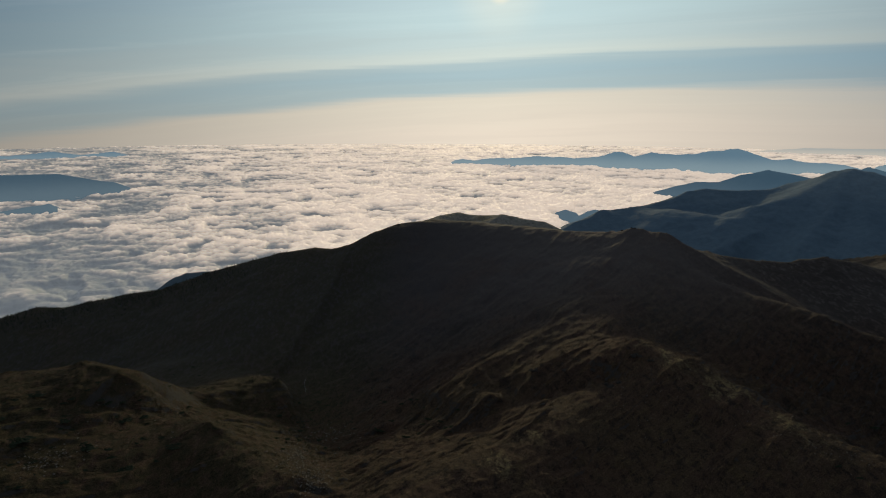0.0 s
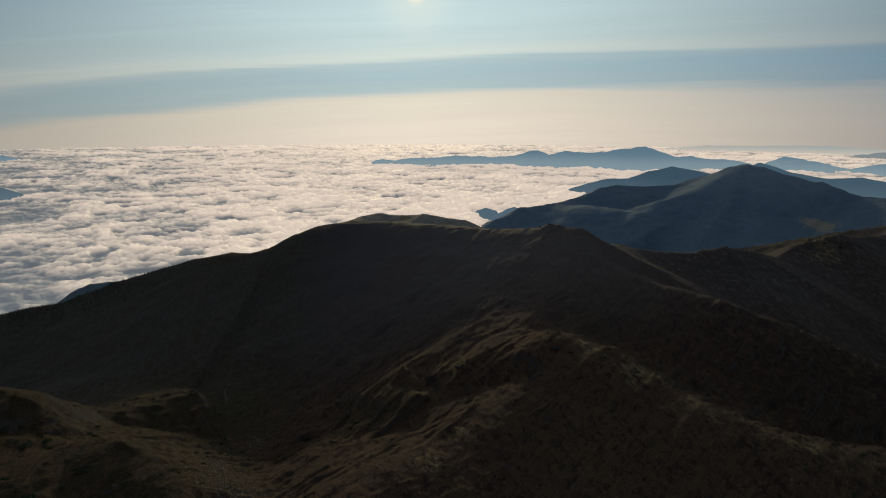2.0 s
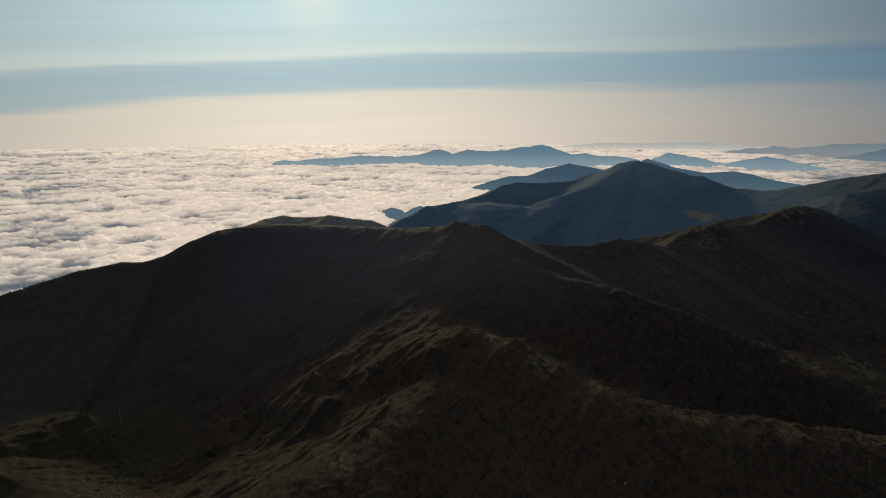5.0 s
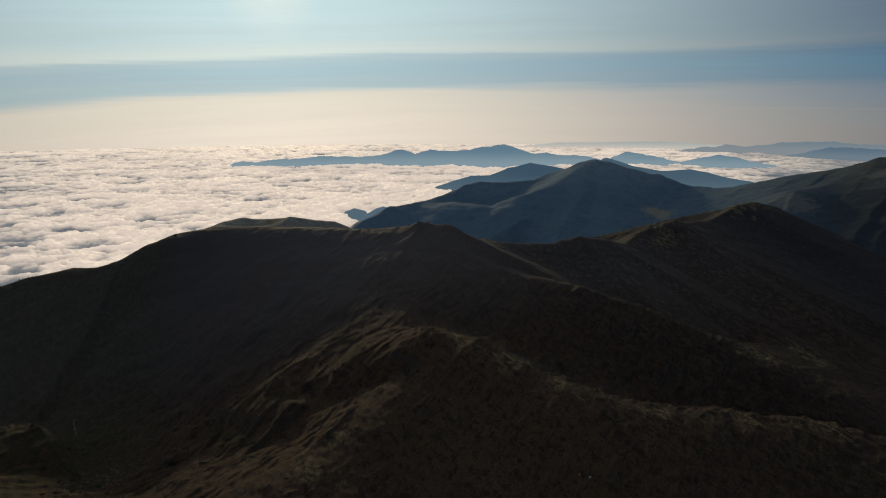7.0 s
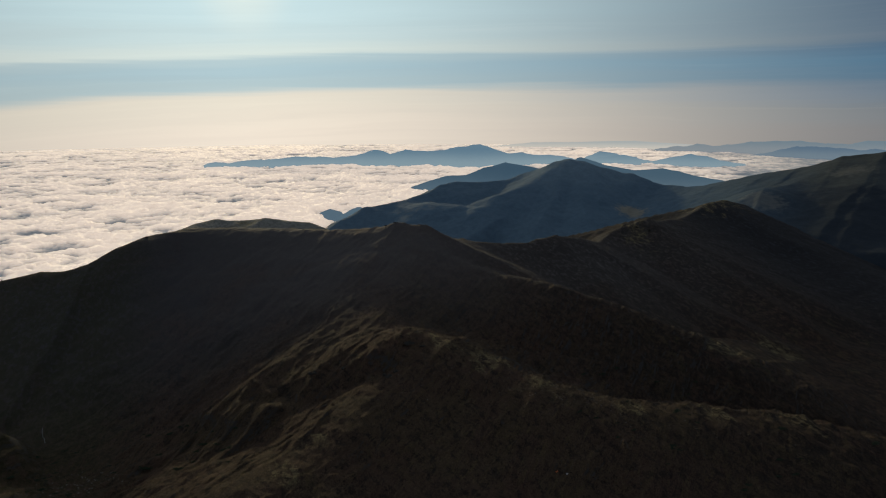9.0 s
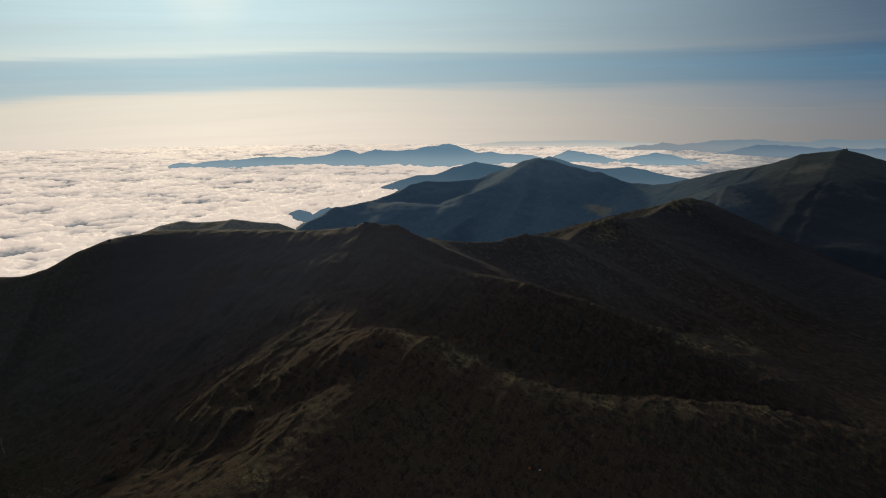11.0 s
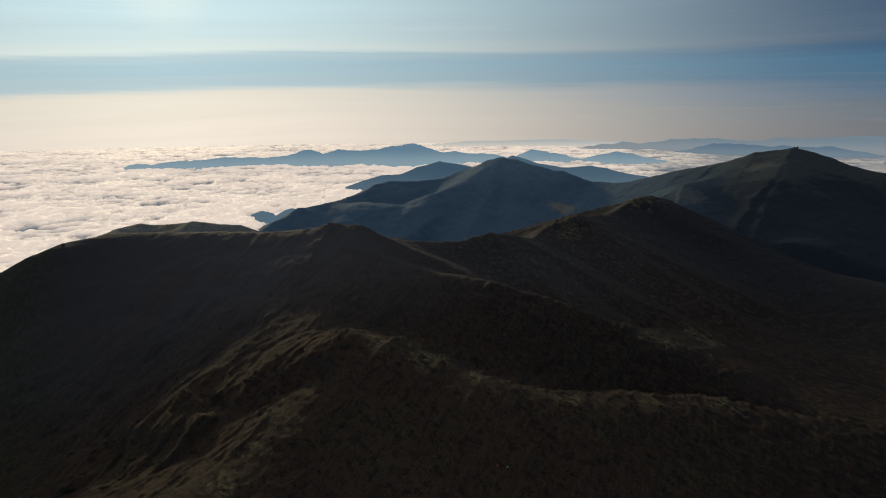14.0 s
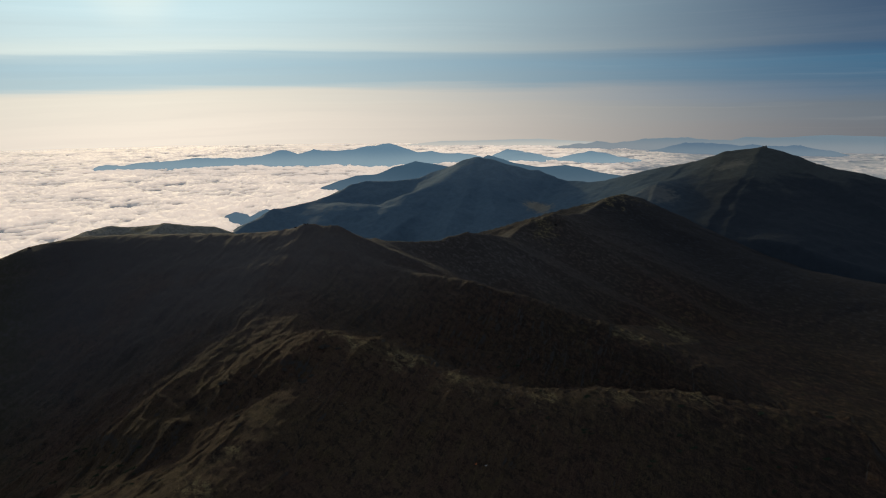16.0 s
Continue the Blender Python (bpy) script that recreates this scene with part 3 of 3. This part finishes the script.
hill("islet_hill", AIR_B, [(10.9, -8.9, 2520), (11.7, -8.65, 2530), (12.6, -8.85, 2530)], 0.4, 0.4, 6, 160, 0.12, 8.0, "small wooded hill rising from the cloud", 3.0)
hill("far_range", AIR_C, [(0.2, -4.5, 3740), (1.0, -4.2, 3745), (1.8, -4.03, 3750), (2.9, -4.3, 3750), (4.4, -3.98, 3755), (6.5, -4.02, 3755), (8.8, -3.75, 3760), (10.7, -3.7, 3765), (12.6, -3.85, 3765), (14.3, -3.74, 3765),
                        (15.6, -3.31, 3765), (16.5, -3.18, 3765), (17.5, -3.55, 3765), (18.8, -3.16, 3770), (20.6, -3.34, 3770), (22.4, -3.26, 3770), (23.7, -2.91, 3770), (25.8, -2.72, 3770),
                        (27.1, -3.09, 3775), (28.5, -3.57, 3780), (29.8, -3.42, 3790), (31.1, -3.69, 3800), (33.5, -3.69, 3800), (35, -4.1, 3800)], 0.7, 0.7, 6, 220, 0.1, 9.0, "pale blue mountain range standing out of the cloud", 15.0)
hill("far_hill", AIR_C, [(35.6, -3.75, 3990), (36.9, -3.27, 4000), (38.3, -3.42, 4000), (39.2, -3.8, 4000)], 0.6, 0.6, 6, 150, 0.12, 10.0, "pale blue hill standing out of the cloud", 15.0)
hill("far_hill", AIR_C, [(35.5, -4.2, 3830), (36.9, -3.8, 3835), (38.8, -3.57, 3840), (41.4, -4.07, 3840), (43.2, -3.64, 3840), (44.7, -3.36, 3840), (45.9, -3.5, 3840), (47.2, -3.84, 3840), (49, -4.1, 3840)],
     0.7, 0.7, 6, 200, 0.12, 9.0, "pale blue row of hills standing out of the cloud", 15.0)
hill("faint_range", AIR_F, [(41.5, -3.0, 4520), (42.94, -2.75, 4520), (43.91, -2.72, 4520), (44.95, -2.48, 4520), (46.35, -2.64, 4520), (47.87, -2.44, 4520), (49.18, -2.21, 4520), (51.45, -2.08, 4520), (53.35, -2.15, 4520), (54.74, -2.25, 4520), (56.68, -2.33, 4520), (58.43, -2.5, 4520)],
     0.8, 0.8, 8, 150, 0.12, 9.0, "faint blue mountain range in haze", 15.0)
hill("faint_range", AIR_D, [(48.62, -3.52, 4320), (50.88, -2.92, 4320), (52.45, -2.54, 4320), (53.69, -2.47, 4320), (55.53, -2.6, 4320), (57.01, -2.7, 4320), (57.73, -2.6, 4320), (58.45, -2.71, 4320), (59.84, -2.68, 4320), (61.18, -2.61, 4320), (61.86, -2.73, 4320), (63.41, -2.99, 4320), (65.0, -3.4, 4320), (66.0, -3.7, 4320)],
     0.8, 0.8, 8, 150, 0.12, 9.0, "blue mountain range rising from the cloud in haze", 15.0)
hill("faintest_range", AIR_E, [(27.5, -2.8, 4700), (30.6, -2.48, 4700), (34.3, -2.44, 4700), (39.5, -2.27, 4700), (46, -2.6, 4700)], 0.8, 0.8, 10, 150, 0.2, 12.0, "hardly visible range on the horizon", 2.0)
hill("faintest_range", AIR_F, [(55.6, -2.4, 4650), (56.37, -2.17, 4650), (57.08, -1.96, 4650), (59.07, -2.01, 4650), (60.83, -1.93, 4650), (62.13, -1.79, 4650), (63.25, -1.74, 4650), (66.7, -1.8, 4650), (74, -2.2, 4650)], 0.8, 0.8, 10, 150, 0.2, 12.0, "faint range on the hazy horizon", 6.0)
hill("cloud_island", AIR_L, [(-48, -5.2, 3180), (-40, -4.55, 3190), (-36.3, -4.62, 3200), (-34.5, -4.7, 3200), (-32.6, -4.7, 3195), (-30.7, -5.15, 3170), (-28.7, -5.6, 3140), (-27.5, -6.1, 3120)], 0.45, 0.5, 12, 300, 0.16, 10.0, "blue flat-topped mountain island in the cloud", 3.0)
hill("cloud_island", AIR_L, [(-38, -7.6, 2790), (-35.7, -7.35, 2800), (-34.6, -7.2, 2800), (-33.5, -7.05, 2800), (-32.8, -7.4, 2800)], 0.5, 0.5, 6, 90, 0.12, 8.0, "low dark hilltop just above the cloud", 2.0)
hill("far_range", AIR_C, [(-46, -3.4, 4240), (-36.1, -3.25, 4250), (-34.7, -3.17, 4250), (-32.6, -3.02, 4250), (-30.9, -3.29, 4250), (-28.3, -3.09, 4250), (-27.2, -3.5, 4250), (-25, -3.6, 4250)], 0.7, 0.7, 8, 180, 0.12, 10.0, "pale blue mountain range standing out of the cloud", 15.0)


def cloud_top(x, y):
    """Rolling tops of a stratus layer that lifts towards the horizon."""
    r = np.hypot(x, y)
    deck = 200 * ease(r, 1500, 4900) - 90 * ease(x, 600, 850) * (1 - ease(r, 2250, 2700))
    far = EYE * r / (EYE - deck) / r  # grain grows finer with distance
    u, v = x * far, y * far
    bend = fbm(u, v, 420, 4, 91) * 60
    u, v = u * 0.85 + bend + fbm(u, v, 45, 4, 95) * 11, v + bend * 0.6 + fbm(u, v, 45, 4, 97) * 11
    swell = fbm(u, v, 210, 4, 111, 0.6)
    heads = 0.42 * domes(u, v, 62, 101) + 0.34 * domes(u, v, 29, 103) + 0.24 * domes(u, v, 13, 105)
    veil = ease(-x / r, 0.36, 0.64) * (1 - ease(r, 1700, 2900))  # thin smooth fog towards the forest spur
    haze = ease(x / r, 0.6, 0.84)  # and behind the dark mountain
    heads = heads * (1 - 0.75 * veil) * (1 - 0.7 * haze) + 0.34 * veil + 0.3 * haze + 0.38 * swell * (1 - 0.5 * haze) - 0.4 * ease(fbm(u * 0.8, v * 0.6, 95, 3, 121), 0.3, 0.6)
    CLOUD_LIGHT["cloud_sea"] = (heads - 0.34 * ease(-x / r, 0.05, 0.62) - 0.1 * veil - 0.24 * haze).ravel()  # painted dimmer at both ends, away from the sun
    deck = deck - 18 * np.exp(-((x / r - 0.225) / 0.07) ** 2) * (1 - ease(r, 2450, 2800))
    return deck - 120 * (1 - ease(r, 1230, 1390)) + (heads * 30 - 25.5) / far


CLOUD_LIGHT = {}
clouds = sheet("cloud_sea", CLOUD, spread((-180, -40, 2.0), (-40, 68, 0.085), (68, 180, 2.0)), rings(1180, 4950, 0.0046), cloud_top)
depth = clouds.data.attributes.new("puff_light", "FLOAT", "POINT")
depth.data.foreach_set("value", np.ascontiguousarray(CLOUD_LIGHT["cloud_sea"], dtype=np.float32))
tagged(clouds, "sunlit sea of white stratus cloud filling the valleys", "cloud", kind="structure")


# ---- things on the land ----
def flat(name, colour, rough=0.9, gloss=0.2, grain=6.0, spread=0.35):
    """A plain material with a grain of light and dark."""
    m, k = material(name)
    place = k.add("ShaderNodeNewGeometry").outputs["Position"]
    noise_a, noise_b = k.noise(place, grain, 5, 0.6), k.noise(place, grain * 0.2, 3, 0.5)
    dark = tuple(c * (1 - spread) for c in colour) + (1,)
    light = tuple(min(c * (1 + spread), 1) for c in colour) + (1,)
    finish(k, k.mix(k.math("ADD", k.math("MULTIPLY", noise_a, 0.6), k.math("MULTIPLY", noise_b, 0.4)), dark, light), rough, noise_a, 0.5, 0.15, gloss=gloss)
    return m


NEEDLES = flat("spruce_needles", (0.018, 0.028, 0.018), grain=1.5)
PINE = flat("dwarf_pine_needles", (0.014, 0.021, 0.011), grain=2.0, spread=0.5)
ROCK = flat("lichened_rock", (0.034, 0.031, 0.026), grain=1.2)
STONE = flat("scree_stone", (0.11, 0.10, 0.088), grain=2.0)
WALL = flat("ruin_masonry", (0.16, 0.15, 0.14), grain=1.0)
SLATE = flat("dark_metal_roof", (0.05, 0.055, 0.06), rough=0.6, grain=1.0)
ORANGE = flat("orange_tent_cloth", (0.32, 0.09, 0.03), rough=0.7, grain=8.0, spread=0.15)
WHITE = flat("pale_tent_cloth", (0.3, 0.3, 0.29), rough=0.7, grain=8.0, spread=0.15)
FOAM = flat("white_water", (0.12, 0.13, 0.14), rough=0.4, grain=3.0)
EARTH = flat("trodden_earth", (0.030, 0.026, 0.021), grain=1.0)


def part(name, bm, mat, parent, label=""):
    mesh = bpy.data.meshes.new(name)
    bm.to_mesh(mesh)
    bm.free()
    mesh.materials.append(mat)
    ob = new(name, mesh)
    ob.parent = parent
    if label:
        tagged(ob, label)
    return ob


dice_roll = random.Random(7)


def spruce_points(rng, x, y, z, tall):
    """Points and triangles of one spruce: a trunk and five whorls of drooping boughs, each with its own ragged edge."""
    points, faces = [], []
    wide = tall * rng.uniform(0.15, 0.2)
    lean = rng.uniform(-0.03, 0.03) * tall
    for level in range(4):
        low, high = tall * (0.06 + 0.21 * level), tall * (0.4 + 0.21 * level)
        reach = wide * (1 - 0.21 * level)
        start, spin = len(points), rng.uniform(0, 6.3)
        points.append((x + lean * high / tall, y, z + min(high, tall)))
        for i in range(6):
            far = reach * rng.uniform(0.7, 1.15)
            points.append((x + far * math.cos(spin + i * 1.047) + lean * low / tall, y + far * math.sin(spin + i * 1.047), z + low - rng.uniform(0, 0.05) * tall))
        for i in range(6):
            faces.append((start, start + 1 + i, start + 1 + (i + 1) % 6))
    start = len(points)
    for i in range(3):
        points.append((x + 0.02 * tall * math.cos(i * 2.1), y + 0.02 * tall * math.sin(i * 2.1), z - 0.6))
    points.append((x, y, z + tall * 0.3))
    faces += [(start, start + 1, start + 3), (start + 1, start + 2, start + 3), (start + 2, start, start + 3)]
    return points, faces


def wood(name, places, shortest, tallest, sheet_name, label):
    """Spruces past counting, as one piece of stuff."""
    points, faces = [], []
    for x, y in places:
        p, f = spruce_points(dice_roll, x, y, height_on(sheet_name, x, y) - 0.2, dice_roll.uniform(shortest, tallest))
        faces += [tuple(i + len(points) for i in t) for t in f]
        points += p
    ob = plain_mesh(name, NEEDLES, np.array(points), np.array(faces), False)
    return tagged(ob, label, "forest", kind="stuff")


def polar(bearing, reach):
    return reach * math.sin(radians(bearing)), reach * math.cos(radians(bearing))


grove = []
while len(grove) < 4000:
    bearing = dice_roll.uniform(-47, -12)
    crest = 1450 - (bearing + 37.7) * 6.6 if bearing < -12 else 1250
    back = abs(dice_roll.gauss(0, 60)) - 12
    if dice_roll.random() < ease(-bearing, 12, 24) * (0.4 + 0.6 * (value_noise(np.array([bearing * 1.3]), np.array([back / 40]), 3)[0] > 0.42)):
        grove.append(polar(bearing, crest - back))
wood("spruce_forest", grove, 2.4, 4.8, "ground", "dark spruce forest along the lower ridge")


def boulder(bm, at_place, size, rng):
    """A broken block: a rough lump cut by a few flat joints."""
    geom = bmesh.ops.create_icosphere(bm, subdivisions=2, radius=1.0)
    for v in geom["verts"]:
        c = v.co
        for cut in range(5):
            normal = Vector((math.sin(cut * 2.4 + size[0]), math.cos(cut * 1.7 + size[1]), math.sin(cut * 3.1 + size[2]) * 0.8)).normalized()
            over = c.dot(normal) - 0.62
            if over > 0:
                c -= normal * over
        c *= 1 + rng.uniform(-0.05, 0.05)
        v.co = Vector((c.x * size[0], c.y * size[1], c.z * size[2])) + Vector(at_place)


def outcrop(spot, big, label):
    """A rock outcrop of several leaning blocks bedded in the turf."""
    rng = random.Random(int(spot.x * 7 + spot.y))
    root = new("rock_outcrop")
    root.location = spot
    tagged(root, label, "rock", group="rock outcrops on the crests")
    for i in range(4):
        bm = bmesh.new()
        place = (rng.uniform(-1, 1) * big, rng.uniform(-0.6, 0.6) * big, rng.uniform(-0.15, 0.2) * big)
        boulder(bm, place, (big * rng.uniform(0.4, 0.8), big * rng.uniform(0.35, 0.6), big * rng.uniform(0.3, 0.55)), rng)
        part("block", bm, ROCK, root)
    return root


for bearing, reach, big in ((-4.3, 1228, 4.0), (-8.7, 1219, 3.2), (-7.0, 1222, 2.4), (17.8, 1047, 3.0), (20.0, 1052, 3.0), (20.6, 1056, 2.6), (16.9, 1054, 2.6), (30.5, 1224, 2.6), (5.6, 1450, 3.6), (3.6, 1482, 2.8), (33.2, 1252, 2.4)):
    x, y = polar(bearing, reach)
    outcrop(Vector((x, y, height_on("ground", x, y))), big, "grey weathered rock outcrop on the ridge crest")
for bearing, dip, big in ((18.9, -21.4, 5.0), (20.2, -21.7, 3.5), (16.5, -24.4, 5.5), (17.3, -24.0, 4.0), (9.3, -23.6, 4.5), (12.3, -23.4, 4.0), (13.5, -22.3, 3.0), (41.6, -10.2, 6.0), (40.4, -10.0, 5.0), (10.2, -26.6, 3.0)):
    outcrop(seen_on("ground", bearing, dip), big, "dark rock outcrop breaking through the turf")


def scree(name, spots, count, small, large, label):
    """Loose stones past counting."""
    points, faces = [], []
    shape = bmesh.new()
    bmesh.ops.create_icosphere(shape, subdivisions=1, radius=1.0)
    base = [v.co.copy() for v in shape.verts]
    tris = [tuple(v.index for v in f.verts) for f in shape.faces]
    shape.free()
    for i in range(count):
        bearing, dip, wide, deep = spots[i % len(spots)]
        where = seen_on("ground", bearing + dice_roll.gauss(0, wide), dip + dice_roll.gauss(0, deep))
        size = small + (large - small) * dice_roll.random() ** 3
        turn = Matrix.Rotation(dice_roll.uniform(0, 6.3), 3, "Z")
        faces += [tuple(j + len(points) for j in t) for t in tris]
        for c in base:
            q = turn @ Vector((c.x * size * 1.3, c.y * size * 0.9, c.z * size * 0.6)) * dice_roll.uniform(0.8, 1.15)
            points.append(tuple(where + q + Vector((0, 0, size * 0.15))))
    return tagged(plain_mesh(name, STONE, np.array(points), np.array(faces), False), label, "stones", kind="stuff")


scree("scree", [(-14.2, -31.8, 1.0, 0.9), (-15.2, -30.6, 0.9, 0.6), (-13.0, -32.9, 1.0, 0.6), (-36.0, -26.8, 1.6, 0.4), (-12.5, -29.2, 2.5, 0.5)], 900, 0.25, 1.0, "pale scree stones in the gully and on turf")
scree("loose_stones", [(28.0, -24.5, 6.0, 1.2), (35.5, -25.9, 2.5, 0.3), (46.0, -26.5, 5.0, 0.8), (20.0, -24.5, 3.0, 1.5), (-30.0, -24.5, 4.0, 1.5)], 500, 0.15, 0.6, "scattered pale stones in the turf")


def thicket(rng):
    """A low cushion of dwarf pine: many upright needle tufts crowded on a mound."""
    bm = bmesh.new()
    for i in range(90):
        a, d = rng.uniform(0, 6.3), math.sqrt(rng.random()) * (1 + 0.25 * math.sin(3 * i))
        x, y = d * math.cos(a), d * math.sin(a) * 0.7
        top = (1 - 0.6 * min(d, 1.2) ** 2) * rng.uniform(0.6, 1.1) * 0.32
        wide = rng.uniform(0.1, 0.2)
        tip = bm.verts.new((x + rng.uniform(-0.06, 0.06), y + rng.uniform(-0.06, 0.06), max(top, 0.08)))
        ring = [bm.verts.new((x + wide * math.cos(j * 1.26 + i), y + wide * math.sin(j * 1.26 + i), rng.uniform(-0.1, 0.05))) for j in range(5)]
        for j in range(5):
            bm.faces.new((tip, ring[j], ring[(j + 1) % 5]))
    mesh = bpy.data.meshes.new("dwarf_pine")
    bm.to_mesh(mesh)
    bm.free()
    mesh.materials.append(PINE)
    return mesh


cushions = [thicket(random.Random(i)) for i in range(4)]
clumps = [(-33.3, -26.5, 8), (-30.5, -29.0, 6), (-30.2, -25.2, 6), (-37.9, -24.8, 8), (-36.3, -21.8, 6), (-28.6, -25.3, 5), (-34.6, -24.2, 5), (-26.2, -28.3, 4), (-31.8, -23.2, 4), (-39.0, -22.9, 6)]
for i in range(70):
    clumps.append((dice_roll.uniform(-41, -21), dice_roll.uniform(-29.5, -21.5), dice_roll.uniform(1.2, 3.6)))
for i in range(55):
    clumps.append((dice_roll.uniform(-17, 3), dice_roll.uniform(-30.5, -26.0), dice_roll.uniform(1.5, 4.0)))
for i in range(40):
    clumps.append((dice_roll.uniform(36, 66), dice_roll.uniform(-31, -22), dice_roll.uniform(1.5, 4.0)))
for i, (bearing, dip, size) in enumerate(clumps):
    bush = new("dwarf_pine", cushions[i % 4])
    spot = seen_on("ground", bearing, dip)
    bush.matrix_world = Matrix.LocRotScale(spot, Euler((0, 0, dice_roll.uniform(-0.5, 0.5))), (size * 1.35, size * 0.9, size * 0.55))
    tagged(bush, "dark green dwarf pine thicket on open turf" if size < 4.5 else "broad dark dwarf pine thicket on open turf", "shrub", group="dwarf pine thickets")


def ribbon(name, line, wide, mat, lift, label, category):
    """A narrow strip draped on the ground."""
    points, faces = [], []
    for i, p in enumerate(line):
        q = line[min(i + 1, len(line) - 1)] - line[max(i - 1, 0)]
        side = Vector((q.y, -q.x, 0)).normalized() * wide * (0.7 + 0.5 * math.sin(i * 2.3) ** 2) / 2
        for edge in (-1, 0, 1):
            s = p + side * edge
            points.append((s.x, s.y, height_on("ground", s.x, s.y) + lift * (1.4 if edge == 0 else 0.4)))
        if i:
            b = 3 * i
            faces += [(b - 3, b, b + 1, b - 2), (b - 2, b + 1, b + 2, b - 1)]
    return tagged(plain_mesh(name, mat, np.array(points), np.array(faces)), label, category, kind="structure")


def drape(stops, step):
    spots = [seen_on("ground", *s) for s in stops]
    line = []
    for a, b in zip(spots, spots[1:]):
        count = max(int((b - a).length / step), 2)
        for i in range(count):
            p = a.lerp(b, i / count)
            line.append(Vector((p.x + 0.35 * math.sin(len(line) * 0.7), p.y + 0.35 * math.cos(len(line) * 0.9), 0)))
    return line


ribbon("footpath", drape([(20.3, -22.2), (20.7, -23.8), (18.7, -26.4), (16.8, -28.2), (15.0, -31.5)], 2.5), 0.6, EARTH, 0.1, "narrow trodden footpath down the brown slope", "path")
ribbon("cascade", drape([(-13.8, -24.2), (-13.85, -24.7), (-13.72, -25.4)], 1.5), 0.35, FOAM, 0.2, "thin white cascade in the dark hollow", "water")


def tent(spot, cloth, turn, label):
    """A small ridge tent: sloping flysheet with a sagging ridge, and an open door flap."""
    root = new("tent")
    root.matrix_world = Matrix.Translation(spot) @ pose(0, 0, 0, 0, 0, turn) @ Matrix.Scale(0.72, 4)
    tagged(root, label, "tent", group="tents on the slope")
    bm = bmesh.new()
    rows = []
    for i in range(6):
        x = -1.5 + 0.6 * i
        sag = 1.25 - 0.12 * math.sin(math.pi * i / 5)
        rows.append([bm.verts.new(v) for v in ((x, -1.0, -0.1), (x, -0.55, sag * 0.55), (x, 0, sag), (x, 0.55, sag * 0.55), (x, 1.0, -0.1))])
    for a, b in zip(rows, rows[1:]):
        for j in range(4):
            bm.faces.new((a[j], b[j], b[j + 1], a[j + 1]))
    bm.faces.new(rows[0])
    part("flysheet", bm, cloth, root)
    bm = bmesh.new()
    flap = [bm.verts.new(v) for v in ((1.5, -1.0, -0.1), (1.5, -0.55, 0.68), (1.5, 0, 1.25), (1.58, -0.1, 0.5), (1.62, -0.25, -0.1))]
    bm.faces.new(flap)
    part("door_flap", bm, cloth, root)


tent(seen_on("ground", 34.2, -32.3), ORANGE, 20, "small orange ridge tent pitched on brown turf")
tent(seen_on("ground", 35.3, -32.4), WHITE, -15, "small pale ridge tent pitched on brown turf")


def ruin(spot):
    """A summit observatory in ruins: a long block, a square wing and a round tower."""
    root = new("stone_ruin")
    root.matrix_world = Matrix.Translation(spot) @ pose(0, 0, 0, 0, 0, -58) @ Matrix.Scale(0.62, 4)
    tagged(root, "roofless stone observatory ruin on the mountain summit", "ruin")
    for name, x, wide, deep, tall in (("long_wing", 0, 15, 8, 4.6), ("square_wing", -8.5, 7, 7, 6.6), ("end_wing", 10.0, 6, 8, 3.6)):
        bm = bmesh.new()
        bmesh.ops.create_cube(bm, size=1.0)
        for v in bm.verts:
            v.co = Vector((x + v.co.x * wide, v.co.y * deep, -2.0 + (v.co.z + 0.5) * (tall + 2)))
        bmesh.ops.bevel(bm, geom=bm.edges[:], offset=0.15, segments=1, affect="EDGES")
        wing = part(name, bm, WALL, root)
        for i in range(int(wide // 3)):
            bm = bmesh.new()
            geom = bmesh.ops.create_cube(bm, size=1.0)
            for v in geom["verts"]:
                v.co = Vector((x - wide / 2 + 1.6 + i * 3.0 + v.co.x * 1.1, -deep / 2 + v.co.y * 0.3, tall * 0.55 + v.co.z * 1.5))
            part("window_opening", bm, SLATE, wing)
    bm = bmesh.new()
    bmesh.ops.create_cone(bm, segments=20, radius1=3.0, radius2=2.8, depth=9.0, cap_ends=True)
    for v in bm.verts:
        v.co += Vector((6.0, 0, 3.0))
    tower = part("round_tower", bm, WALL, root)
    bm = bmesh.new()
    bmesh.ops.create_uvsphere(bm, u_segments=16, v_segments=8, radius=2.8)
    bmesh.ops.delete(bm, geom=[v for v in bm.verts if v.co.z < -0.1], context="VERTS")
    for v in bm.verts:
        v.co += Vector((6.0, 0, 7.5))
    part("dome", bm, SLATE, tower)


top_x, top_y = polar(58.6, 2398)
ruin(Vector((top_x, top_y, height_on("mountain_chain", top_x, top_y) - 0.4)))
